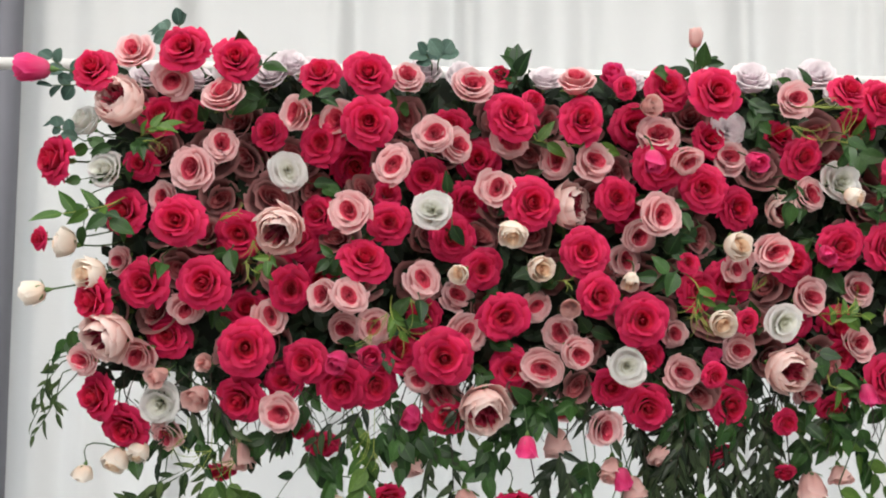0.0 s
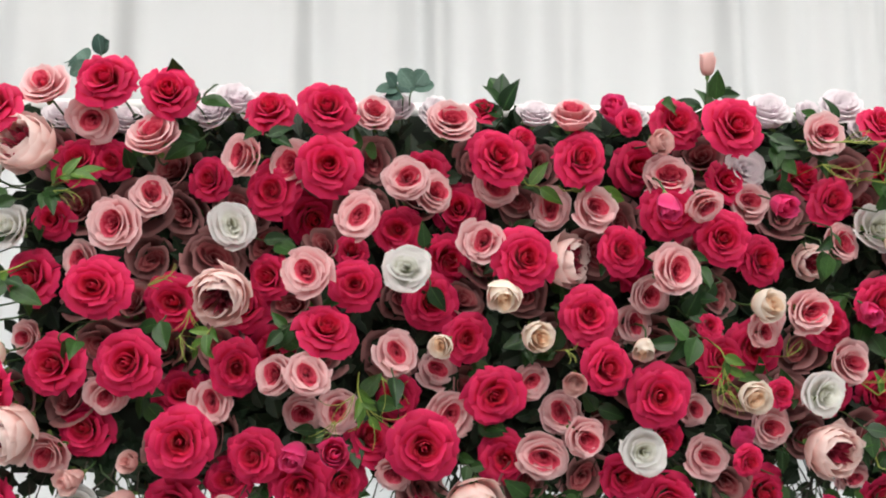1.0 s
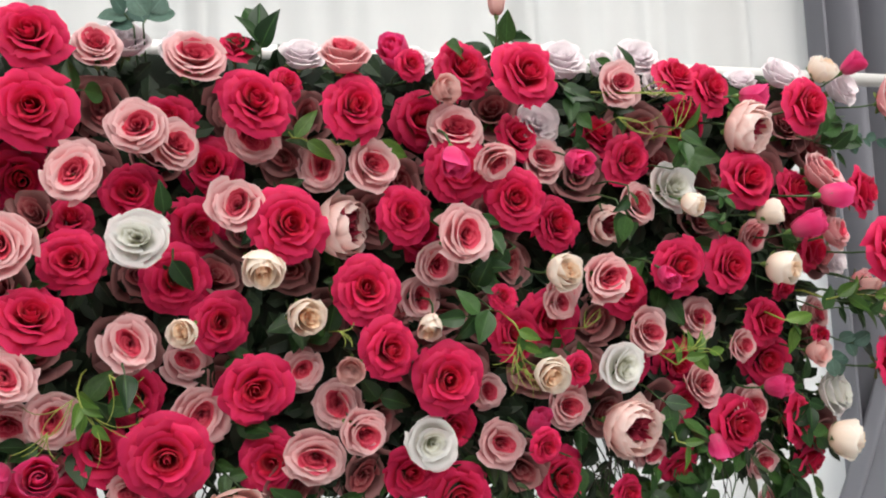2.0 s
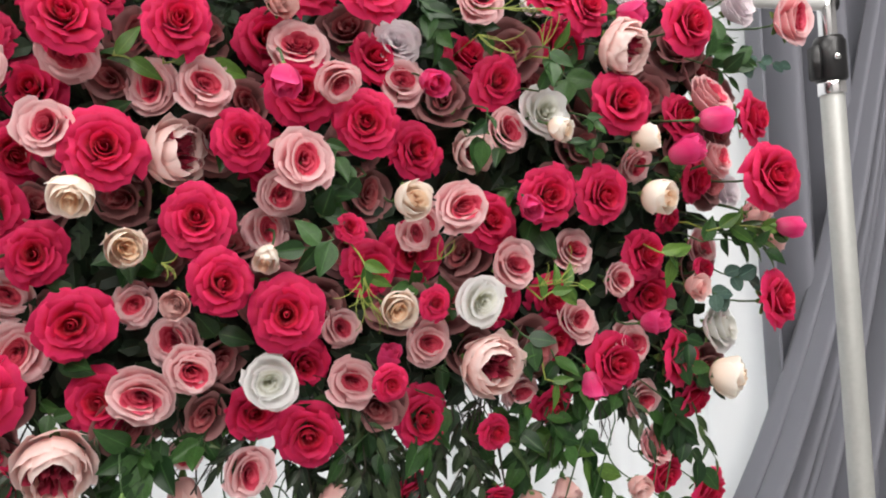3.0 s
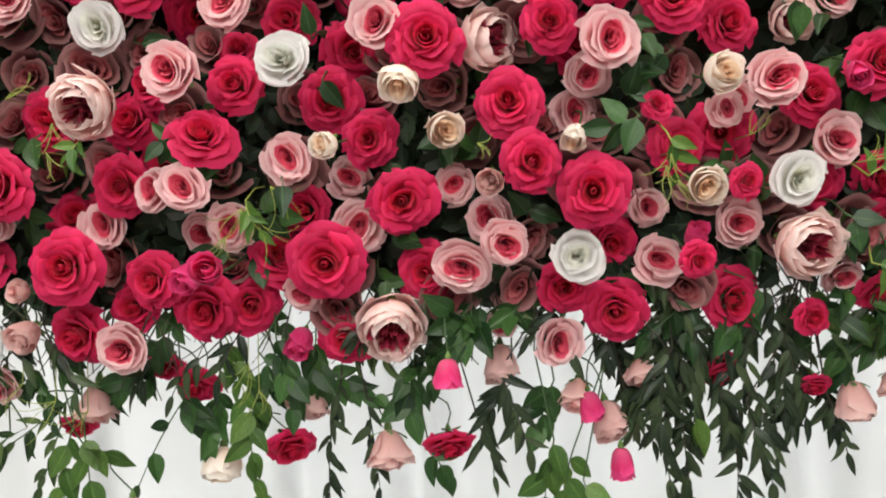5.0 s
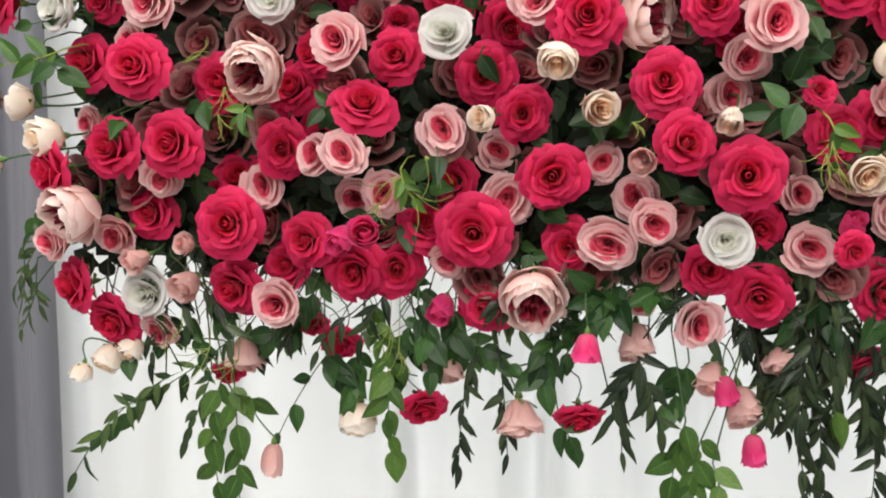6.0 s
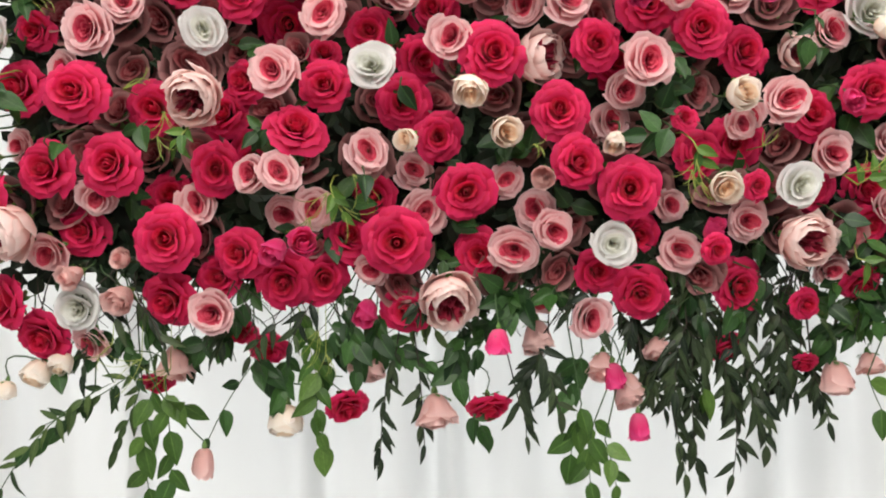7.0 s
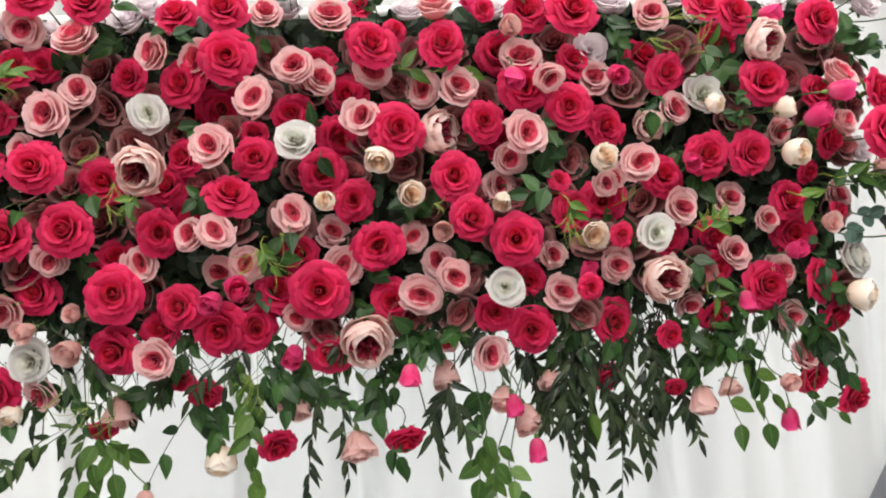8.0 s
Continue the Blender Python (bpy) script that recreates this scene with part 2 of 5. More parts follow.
# ---- petals and leaves ----
def petal(bm, rng, turn, open_a, open_b, length, half, foot=0.03, base=-0.36, tip=0.0, ruffle=0.03, roll=0.0, bend=2.0, oval=(1.0, 1.0), nu=11, nv=8):
    """A petal wrapped about the z axis. open_a, open_b: its slope from the axis at foot and rim, in degrees. tip: how pointed it is."""
    uv = bm.loops.layers.uv.verify()
    seed = Vector((rng.uniform(0, 50), rng.uniform(0, 50), 0))
    fine = 24
    def spine(v):
        r, z = foot, base
        for i in range(fine):
            w = (i + 0.5) / fine * v
            a = radians(open_a + (open_b - open_a) * w ** bend)
            r += math.sin(a) * length * v / fine
            z += math.cos(a) * length * v / fine
        return r, z
    rows = []
    for j in range(nv + 1):
        row = []
        for i in range(nu + 1):
            u, v = 2 * i / nu - 1, j / nv
            cut = 1 - 0.13 * abs(u) ** 3.5 - tip * (0.15 * abs(u) ** 1.1 - 0.07)
            r, z = spine(max(0.0, v * cut))
            w = half * (0.40 + 0.60 * math.sin(min(1.0, v * 1.25) * math.pi / 2)) * (1 - 0.12 * v ** 5)
            n1 = noise.noise(seed + Vector((u * 1.6, v * 1.6, 3)))
            n2 = noise.noise(seed + Vector((u * 3.4, v * 2.2, 9)))
            edge = abs(u) ** 3 * v * v
            r2 = r + roll * edge + ruffle * v * (n1 + 0.6 * n2) + 0.02 * u * (0.3 + v)
            n3 = noise.noise(seed + Vector((u * 6.5, 0, 20)))
            lip = v ** 5 * ruffle
            r2 += 0.55 * lip * n3
            z2 = z - roll * 0.7 * edge + ruffle * v * v * n2 + 0.8 * lip * n3
            ang = turn + u * w / max(r * 0.75 + 0.12, 0.16)
            row.append((bm.verts.new((r2 * math.cos(ang) * oval[0], r2 * math.sin(ang) * oval[1], z2)), ((u + 1) / 2, v)))
        rows.append(row)
    for a, b in zip(rows, rows[1:]):
        for i in range(nu):
            q = (a[i], a[i + 1], b[i + 1], b[i])
            f = bm.faces.new([c[0] for c in q])
            for loop, c in zip(f.loops, q):
                loop[uv].uv = c[1]
    return bm


def cup_petal(bm, rng, turn, profile, span, lap=0.03, tip=0.0, ruffle=0.02, curl=0.03, corner=0.16, oval=(1.0, 1.0), nu=10, nv=8):
    """A broad petal about the z axis. profile: four (radius, height) handles of its curve from foot to rim; span: its half width in radians;
    lap: how far one side lies over its neighbour; tip: how pointed; curl: how far its sides roll back."""
    uv = bm.loops.layers.uv.verify()
    seed = Vector((rng.uniform(0, 50), rng.uniform(0, 50), rng.uniform(0, 50)))
    lean = rng.uniform(-0.5, 0.5)
    lap *= rng.choice((-1, 1))
    (r0, z0), (r1, z1), (r2, z2), (r3, z3) = profile
    rows = []
    for j in range(nv + 1):
        row = []
        for i in range(nu + 1):
            u, v = 2 * i / nu - 1, j / nv
            n1 = noise.noise(seed + Vector((u * 1.3, v * 1.2, 3)))
            n2 = noise.noise(seed + Vector((u * 2.8, v * 1.8, 9)))
            n3 = noise.noise(seed + Vector((u * 6.0, 0, 20)))
            reach = 1 - corner * abs(u) ** 3.2 - tip * abs(u - 0.25 * lean) + 0.035 * n3 + 0.04 * n2 * v
            w = v * min(reach, 1.06)
            q = 1 - w
            r = q ** 3 * r0 + 3 * q * q * w * r1 + 3 * q * w * w * r2 + w ** 3 * r3
            z = q ** 3 * z0 + 3 * q * q * w * z1 + 3 * q * w * w * z2 + w ** 3 * z3
            side = abs(u) ** 3 * v * v
            lip = max(0.0, (v - 0.72) / 0.28) ** 2
            r += lap * u * v + curl * (0.8 * side + 0.35 * lip) + ruffle * v * v * (n1 + 0.6 * n2) + 0.5 * ruffle * lip * n3
            z += -curl * (0.6 * side + 0.45 * lip) + ruffle * v * v * (0.7 * n2 + 0.4 * n1)
            ang = turn + span * (u * (0.62 + 0.38 * math.sin(min(1.0, v * 1.35) * math.pi / 2)) + 0.06 * lean * v)
            row.append((bm.verts.new((r * math.cos(ang) * oval[0], r * math.sin(ang) * oval[1], z)), ((u + 1) / 2, v)))
        rows.append(row)
    for a, b in zip(rows, rows[1:]):
        for i in range(nu):
            quad = (a[i], a[i + 1], b[i + 1], b[i])
            f = bm.faces.new([c[0] for c in quad])
            for loop, c in zip(f.loops, quad):
                loop[uv].uv = c[1]
    return bm


def varied(rng, profile, rim):
    """The same curve with its outer half shifted a little."""
    dr, dz = rng.uniform(-rim, rim), rng.uniform(-rim, rim)
    return [(r + dr * k * k, z + dz * k * k) for k, (r, z) in zip((0, 0.3, 0.7, 1.0), profile)]


def ring(parent, rng, count, mat, shift, profile, span, rim=0.025, **shape):
    """A ring of petals, each a mesh of its own."""
    for k in range(count):
        turn = shift + 2 * math.pi * k / count + rng.uniform(-0.16, 0.16)
        part("petal", cup_petal(bmesh.new(), rng, turn, varied(rng, profile, rim), span * rng.uniform(0.92, 1.08), **shape), mat, parent)


def core(bm, rng, count, shift, profile, span, rim=0.015, **shape):
    for k in range(count):
        cup_petal(bm, rng, shift + 2 * math.pi * k / count + rng.uniform(-0.2, 0.2), varied(rng, profile, rim), span, **shape)
    return bm


def whorl(bm, rng, count, shift=0.0, **shape):
    for k in range(count):
        s = dict(shape)
        s["open_b"] = s["open_b"] + rng.uniform(-8, 8)
        s["length"] = s["length"] * rng.uniform(0.92, 1.06)
        petal(bm, rng, shift + 2 * math.pi * k / count + rng.uniform(-0.15, 0.15), **s)
    return bm


def calyx(parent, rng, base=-0.36, reach=0.34, spread=(75, 100)):
    bm = bmesh.new()
    whorl(bm, rng, 5, open_a=spread[0], open_b=spread[1], length=reach, half=0.09, base=base - 0.02, tip=1.0, ruffle=0.02, nu=4, nv=4)
    lathe(bm, [(0.025, base - 0.16), (0.055, base - 0.10), (0.07, base - 0.03), (0.045, base + 0.02)], 8)
    part("calyx", bm, SEPAL, parent)


def heart_part(bm, mat, t):
    return tagged(part("heart", bm, mat, t), kind="stuff")


def crimson_rose(rng, petals, heart, label):
    """Open rose: pointed outer petals rolled back, a cup inside and a closed bud at the middle."""
    t = thing("rose", label, "flower", "flowers of the garland")
    wide = rng.uniform(0.88, 1.0)
    ring(t, rng, 5, petals, 0.0, ((0.03, -0.36), (0.26, -0.28), (0.36, 0.03), (0.54, -0.09)), 0.80, tip=0.15, ruffle=0.06, curl=0.13, corner=0.10)
    ring(t, rng, 5, petals, 0.6, ((0.03, -0.36), (0.22, -0.26), (0.29, 0.07), (0.44, 0.03)), 0.74, tip=0.11, ruffle=0.05, curl=0.10, corner=0.10)
    ring(t, rng, 4, petals, 0.2, ((0.03, -0.34), (0.19, -0.22), (0.225, 0.07), (0.335, 0.095)), 0.86, tip=0.05, ruffle=0.035, curl=0.06)
    ring(t, rng, 3, petals, 0.9, ((0.03, -0.30), (0.15, -0.16), (0.175, 0.07), (0.25, 0.135)), 1.15, lap=0.045, ruffle=0.03, curl=0.04, oval=(1.04, wide))
    bm = bmesh.new()
    core(bm, rng, 3, 0.1, ((0.02, -0.28), (0.11, -0.12), (0.135, 0.07), (0.180, 0.155)), 1.25, lap=0.04, ruffle=0.02, curl=0.025, oval=(1.04, wide))
    core(bm, rng, 2, 0.8, ((0.02, -0.25), (0.10, -0.10), (0.125, 0.06), (0.100, 0.165)), 1.75, lap=0.035, ruffle=0.015, curl=0.015, nu=8, nv=6)
    core(bm, rng, 2, 0.3, ((0.01, -0.22), (0.06, -0.08), (0.075, 0.07), (0.035, 0.170)), 1.8, lap=0.02, ruffle=0.01, curl=0.01, nu=6, nv=5)
    heart_part(bm, heart, t)
    calyx(t, rng)
    return t


def garden_rose(rng, petals, heart, label, closed=False, sparse=False):
    """Cupped rose: a round bowl of wide overlapping petals about an oval mouth with folded petals in it."""
    t = thing("rose", label, "flower", "flowers of the garland")
    mouth = (rng.uniform(1.08, 1.24), rng.uniform(0.70, 0.88))
    half_mouth = (0.5 + 0.5 * mouth[0], 0.5 + 0.5 * mouth[1])
    wavy = 0.035 if closed else 0.05
    ring(t, rng, 4, petals, 0.0, ((0.03, -0.38), (0.36, -0.40), (0.40, -0.07), (0.50, -0.05)), 0.98, 0.035, lap=0.035, ruffle=wavy, curl=0.06)
    if not sparse:
        ring(t, rng, 3 if closed else 4, petals, 0.8, ((0.03, -0.34), (0.30, -0.30), (0.33, 0.01), (0.435, 0.035)), 1.2 if closed else 0.95, 0.035, lap=0.035, ruffle=wavy, curl=0.05)
    if not closed:
        ring(t, rng, 3, petals, 0.2, ((0.03, -0.30), (0.22, -0.20), (0.26, 0.06), (0.355, 0.095)), 1.20, 0.03, lap=0.04, ruffle=wavy, curl=0.04, oval=half_mouth)
    if not sparse:
        inner = 0.045 if closed else 0.0
        ring(t, rng, 3 if closed else 2, petals, 0.9, ((0.03, -0.28), (0.18 + inner, -0.16), (0.21 + inner, 0.07), (0.285 + inner, 0.125)), 1.25 if closed else 1.70, 0.02, lap=0.04, ruffle=0.035, curl=0.03, oval=mouth)
    bm = bmesh.new()
    low = 0.045 if closed else -0.02
    core(bm, rng, 2, 0.4, ((0.03, -0.28), (0.16, -0.14), (0.185, 0.05), (0.240, 0.115 + low)), 1.60, lap=0.045, ruffle=0.04, curl=0.02, oval=mouth)
    core(bm, rng, 2, 1.3, ((0.02, -0.26), (0.13, -0.12), (0.150, 0.04), (0.205, 0.115 + low)), 1.70, lap=0.045, ruffle=0.03, curl=0.02, oval=mouth)
    core(bm, rng, 2, 0.2, ((0.02, -0.24), (0.09, -0.10), (0.105, 0.03), (0.150, 0.115 + low)), 1.60, lap=0.04, ruffle=0.035, curl=0.015, oval=mouth, nu=8, nv=6)
    core(bm, rng, 2, 1.0, ((0.01, -0.22), (0.05, -0.08), (0.060, 0.03), (0.090, 0.11 + low)), 1.70, lap=0.03, ruffle=0.03, curl=0.01, oval=mouth, nu=7, nv=5)
    core(bm, rng, 1, 0.5, ((0.0, -0.20), (0.02, -0.08), (0.03, 0.03), (0.035, 0.11 + low)), 1.6, lap=0.02, ruffle=0.02, oval=mouth, nu=5, nv=4)
    heart_part(bm, heart, t)
    calyx(t, rng)
    return t


def peony(rng, petals, heart, label):
    """Full peony: crumpled pale petals cupped about a wide frilled dark heart."""
    t = thing("peony", label, "flower", "flowers of the garland")
    ring(t, rng, 5, petals, 0.0, ((0.03, -0.38), (0.42, -0.44), (0.48, -0.10), (0.51, 0.00)), 0.88, 0.05, lap=0.05, ruffle=0.07, curl=0.03, corner=0.17)
    ring(t, rng, 5, petals, 0.6, ((0.03, -0.36), (0.38, -0.40), (0.46, -0.02), (0.43, 0.10)), 0.85, 0.04, lap=0.05, ruffle=0.06, curl=-0.02, corner=0.18)
    ring(t, rng, 5, petals, 0.2, ((0.03, -0.34), (0.34, -0.35), (0.43, 0.04), (0.35, 0.16)), 0.82, 0.04, lap=0.05, ruffle=0.055, curl=-0.04, corner=0.18)
    ring(t, rng, 4, petals, 0.9, ((0.03, -0.32), (0.30, -0.30), (0.38, 0.06), (0.27, 0.17)), 0.90, 0.04, lap=0.05, ruffle=0.05, curl=-0.04, corner=0.20)
    bm = bmesh.new()
    for n, rim_r, rim_z in ((9, 0.25, 0.10), (8, 0.18, 0.12), (6, 0.11, 0.13), (4, 0.05, 0.12)):
        core(bm, rng, n, rng.uniform(0, 1), ((0.02, -0.30), (0.6 * rim_r, -0.25), (0.9 * rim_r, -0.08), (rim_r, rim_z)), 2.2 / n, 0.05, lap=0.05, ruffle=0.11, curl=0.03, corner=0.3, nu=5, nv=6)
    heart_part(bm, heart, t)
    calyx(t, rng)
    return t


def rosebud(rng, petals, heart, label, opened=0.0):
    """A long tulip-like bud: smooth wraps that stand up and part a little at the mouth."""
    t = thing("rosebud", label, "flower", "flowers of the garland")
    rim = 0.30 + 0.12 * opened
    ring(t, rng, 3, petals, 0.0, ((0.05, -0.60), (0.48, -0.60), (0.40, 0.02), (rim + 0.05, 0.36)), 1.15, 0.04, lap=0.05, ruffle=0.06, curl=0.09, tip=0.06)
    ring(t, rng, 3, petals, 1.0, ((0.05, -0.58), (0.42, -0.58), (0.37, 0.00), (rim - 0.05, 0.38)), 1.15, lap=0.05, ruffle=0.03, curl=0.04, tip=0.04)
    bm = bmesh.new()
    core(bm, rng, 2, 0.4, ((0.03, -0.5), (0.32, -0.4), (0.28, 0.0), (rim - 0.12, 0.37)), 1.8, lap=0.05, ruffle=0.02, curl=0.02)
    core(bm, rng, 2, 0.1, ((0.03, -0.5), (0.24, -0.4), (0.20, 0.0), (0.10, 0.36)), 1.8, lap=0.04, ruffle=0.02, curl=0.01, nu=8)
    core(bm, rng, 1, 0.7, ((0.02, -0.5), (0.12, -0.4), (0.10, 0.0), (0.03, 0.34)), 2.6, lap=0.03, ruffle=0.01, curl=0.01, nu=8)
    heart_part(bm, heart, t)
    bm = bmesh.new()
    whorl(bm, rng, 5, open_a=80, open_b=8, length=0.52, half=0.10, base=-0.62, tip=1.0, ruffle=0.05, bend=0.8, nu=4, nv=5)
    lathe(bm, [(0.03, -0.84), (0.07, -0.76), (0.12, -0.67), (0.10, -0.57)], 8)
    part("calyx", bm, SEPAL, t)
    return t


def half_open_rose(rng, petals, heart, label, flared=0.0):
    """A small rose just opening: a smooth fat cup with folded petals in its oval mouth."""
    t = thing("rosebud", label, "flower", "flowers of the garland")
    mouth = (rng.uniform(1.06, 1.2), rng.uniform(0.72, 0.92))
    f = 0.13 * flared
    ring(t, rng, 3, petals, 0.0, ((0.03, -0.46), (0.44 - f, -0.52), (0.50 - f, -0.08), (0.44 + f, 0.12)), 1.25, lap=0.05, ruffle=0.04 + 0.04 * flared, curl=0.06)
    ring(t, rng, 3, petals, 1.0, ((0.03, -0.44), (0.40 - f, -0.48), (0.46 - f, -0.05), (0.37 + f, 0.17)), 1.20, lap=0.05, ruffle=0.035, curl=0.05)
    ring(t, rng, 2, petals, 0.4, ((0.03, -0.40), (0.32, -0.36), (0.33, 0.02), (0.31, 0.20)), 1.70, lap=0.06, ruffle=0.03, curl=0.03, oval=mouth)
    bm = bmesh.new()
    core(bm, rng, 2, 1.6, ((0.03, -0.36), (0.22, -0.22), (0.22, 0.08), (0.24, 0.205)), 1.70, lap=0.05, ruffle=0.03, curl=0.02, oval=mouth)
    core(bm, rng, 2, 0.5, ((0.02, -0.32), (0.14, -0.15), (0.15, 0.10), (0.17, 0.205)), 1.65, lap=0.04, ruffle=0.03, curl=0.015, oval=mouth, nu=8, nv=6)
    core(bm, rng, 2, 1.2, ((0.01, -0.28), (0.07, -0.10), (0.08, 0.10), (0.10, 0.20)), 1.75, lap=0.03, ruffle=0.02, curl=0.01, oval=mouth, nu=7, nv=5)
    core(bm, rng, 1, 0.2, ((0.0, -0.24), (0.03, -0.08), (0.03, 0.10), (0.04, 0.20)), 1.6, lap=0.02, ruffle=0.015, curl=0.005, oval=mouth, nu=5, nv=4)
    heart_part(bm, heart, t)
    bm = bmesh.new()
    whorl(bm, rng, 5, open_a=86, open_b=60, length=0.42, half=0.09, base=-0.47, tip=1.0, ruffle=0.05, bend=0.9, nu=4, nv=4)
    lathe(bm, [(0.03, -0.66), (0.07, -0.60), (0.11, -0.52), (0.08, -0.43)], 8)
    part("calyx", bm, SEPAL, t)
    return t


def leaf_mesh(name, width, mat, fold=0.18, droop=0.25, tip=1.0, nu=6, nv=8, wave=0.02):
    """A leaf of length 1 along y, its face to +z."""
    bm = bmesh.new()
    uv = bm.loops.layers.uv.verify()
    rows = []
    for j in range(nv + 1):
        v = j / nv
        w = width * 0.5 * math.sin(math.pi * v ** (0.72 if tip else 0.9)) ** (0.85 if tip else 0.6) * (1 - 0.25 * tip * v * v) + 0.006
        rows.append([])
        for i in range(nu + 1):
            u = 2 * i / nu - 1
            z = fold * abs(u) * w * 1.6 - droop * v * v * 0.6 + wave * math.sin(7 * v + 3 * u) * abs(u)
            rows[-1].append((bm.verts.new((u * w, v, z)), ((u + 1) / 2, v)))
    for a, b in zip(rows, rows[1:]):
        for i in range(nu):
            q = (a[i], a[i + 1], b[i + 1], b[i])
            f = bm.faces.new([c[0] for c in q])
            for loop, c in zip(f.loops, q):
                loop[uv].uv = c[1]
    return mesh_from(name, bm, mat)


LEAVES = {
    "rose": [leaf_mesh("leaf", 0.60, GREEN, droop=0.2), leaf_mesh("leaf", 0.54, GREEN, 0.3, 0.4), leaf_mesh("leaf", 0.64, GREEN, 0.12, 0.1)],
    "young": [leaf_mesh("leaf", 0.42, YOUNG, droop=0.2), leaf_mesh("leaf", 0.48, YOUNG, 0.25, 0.45)],
    "willow": [leaf_mesh("leaf", 0.25, WILLOW, droop=0.25), leaf_mesh("leaf", 0.30, WILLOW, 0.2, 0.5)],
    "olive": [leaf_mesh("leaf", 0.24, OLIVE, droop=0.25), leaf_mesh("leaf", 0.30, OLIVE, 0.2, 0.5)],
    "vine": [leaf_mesh("leaf", 0.56, VINE, droop=0.15), leaf_mesh("leaf", 0.50, VINE, 0.25, 0.35), leaf_mesh("leaf", 0.60, VINE, 0.1, 0.05)],
    "euc": [leaf_mesh("leaf", 0.86, EUC, 0.1, 0.15, 0), leaf_mesh("leaf", 0.78, EUC, 0.15, 0.3, 0)],
}

# ---- the room ----
def slab(name, lo, hi, mat, label):
    ob = new(name, mesh_from(name, box(bmesh.new(), lo, hi), mat, False))
    return tagged(ob, label, "setting", kind="structure")


slab("floor", (-3.6, -3.6, -0.1), (3.6, 3.4, 0), FLOOR, "plain pale hall floor")
slab("ceiling", (-3.6, -3.6, CEILING), (3.6, 3.4, CEILING + 0.1), WALL, "plain white hall ceiling")
bm = bmesh.new()
wx0, wx1, wz0, wz1 = WINDOW
for lo, hi in (((-3.6, 3.3, 0), (wx0, 3.4, CEILING)), ((wx1, 3.3, 0), (3.6, 3.4, CEILING)), ((wx0, 3.3, 0), (wx1, 3.4, wz0)), ((wx0, 3.3, wz1), (wx1, 3.4, CEILING))):
    box(bm, lo, hi)
tagged(new("wall_north", mesh_from("wall_north", bm, WALL, False)), "plain pale wall with a wide window behind the curtains", "setting", kind="structure")
bm = bmesh.new()
for lo, hi in (((wx0, 3.32, wz0), (wx1, 3.38, wz0 + 0.05)), ((wx0, 3.32, wz1 - 0.05), (wx1, 3.38, wz1)), ((wx0, 3.32, wz0 + 0.05), (wx0 + 0.05, 3.38, wz1 - 0.05)), ((wx1 - 0.05, 3.32, wz0 + 0.05), (wx1, 3.38, wz1 - 0.05))):
    box(bm, lo, hi)
tagged(new("window_1", mesh_from("window_1", bm, WHITE_PAINT, False)), "white frame of the wide window behind the curtains", "window", kind="structure")
daylight = bpy.data.lights.new("window_daylight", "AREA")
daylight.shape, daylight.size, daylight.size_y, daylight.energy, daylight.color = "RECTANGLE", wx1 - wx0 - 0.1, wz1 - wz0 - 0.1, WINDOW_WATTS, (0.98, 0.985, 1.0)
new("window_daylight", daylight).matrix_world = look(((wx0 + wx1) / 2, 3.36, (wz0 + wz1) / 2), ((wx0 + wx1) / 2, 0, (wz0 + wz1) / 2))
slab("wall_south", (-3.6, -3.6, 0), (3.6, -3.5, CEILING), WALL, "plain pale hall wall")
slab("wall_west", (-3.6, -3.5, 0), (-3.5, 3.3, CEILING), WALL, "plain pale hall wall")
slab("wall_east", (3.5, -3.5, 0), (3.6, 3.3, CEILING), WALL, "plain pale hall wall")


def ceiling_light(x, y, watts):
    t = thing("ceiling_light", "added square white ceiling light panel, out of view", "lamp", "ceiling lights")
    t.location = (x, y, CEILING)
    bm = bmesh.new()
    for lo, hi in (((-0.66, -0.66, -0.05), (0.66, -0.61, 0)), ((-0.66, 0.61, -0.05), (0.66, 0.66, 0)), ((-0.66, -0.61, -0.05), (-0.61, 0.61, 0)), ((0.61, -0.61, -0.05), (0.66, 0.61, 0))):
        box(bm, lo, hi)
    part("frame", bm, WHITE_PAINT, t, smooth=False)
    lamp = bpy.data.lights.new("diffuser", "AREA")
    lamp.shape, lamp.size, lamp.energy, lamp.color = "SQUARE", 1.2, watts, (1.0, 0.96, 0.92)
    ob = new("diffuser", lamp)
    ob.parent = t
    ob.location = (0, 0, -0.03)


for lamp_x, lamp_y, lamp_w in LAMPS:
    ceiling_light(lamp_x, lamp_y, lamp_w)


# ---- curtains ----
def sheet(name, xs, zs, place, mat, label, thick=0.004):
    """A hanging cloth: place(s, t) gives the point for s across and t down."""
    bm = bmesh.new()
    grid = [[bm.verts.new(place(i / xs, j / zs)) for i in range(xs + 1)] for j in range(zs + 1)]
    for a, b in zip(grid, grid[1:]):
        for i in range(xs):
            bm.faces.new((a[i], a[i + 1], b[i + 1], b[i]))
    ob = new(name, mesh_from(name, bm, mat))
    solid = ob.modifiers.new("thickness", "SOLIDIFY")
    solid.thickness = thick
    return tagged(ob, label, "curtain", "curtains of the backdrop")


CREASES = ((-0.62, 0.03, 0.02), (-0.24, 0.045, 0.025), (0.072, 0.05, 0.02), (0.36, 0.03, 0.03), (0.745, 0.05, 0.022), (1.06, 0.04, 0.025), (1.26, 0.035, 0.02))


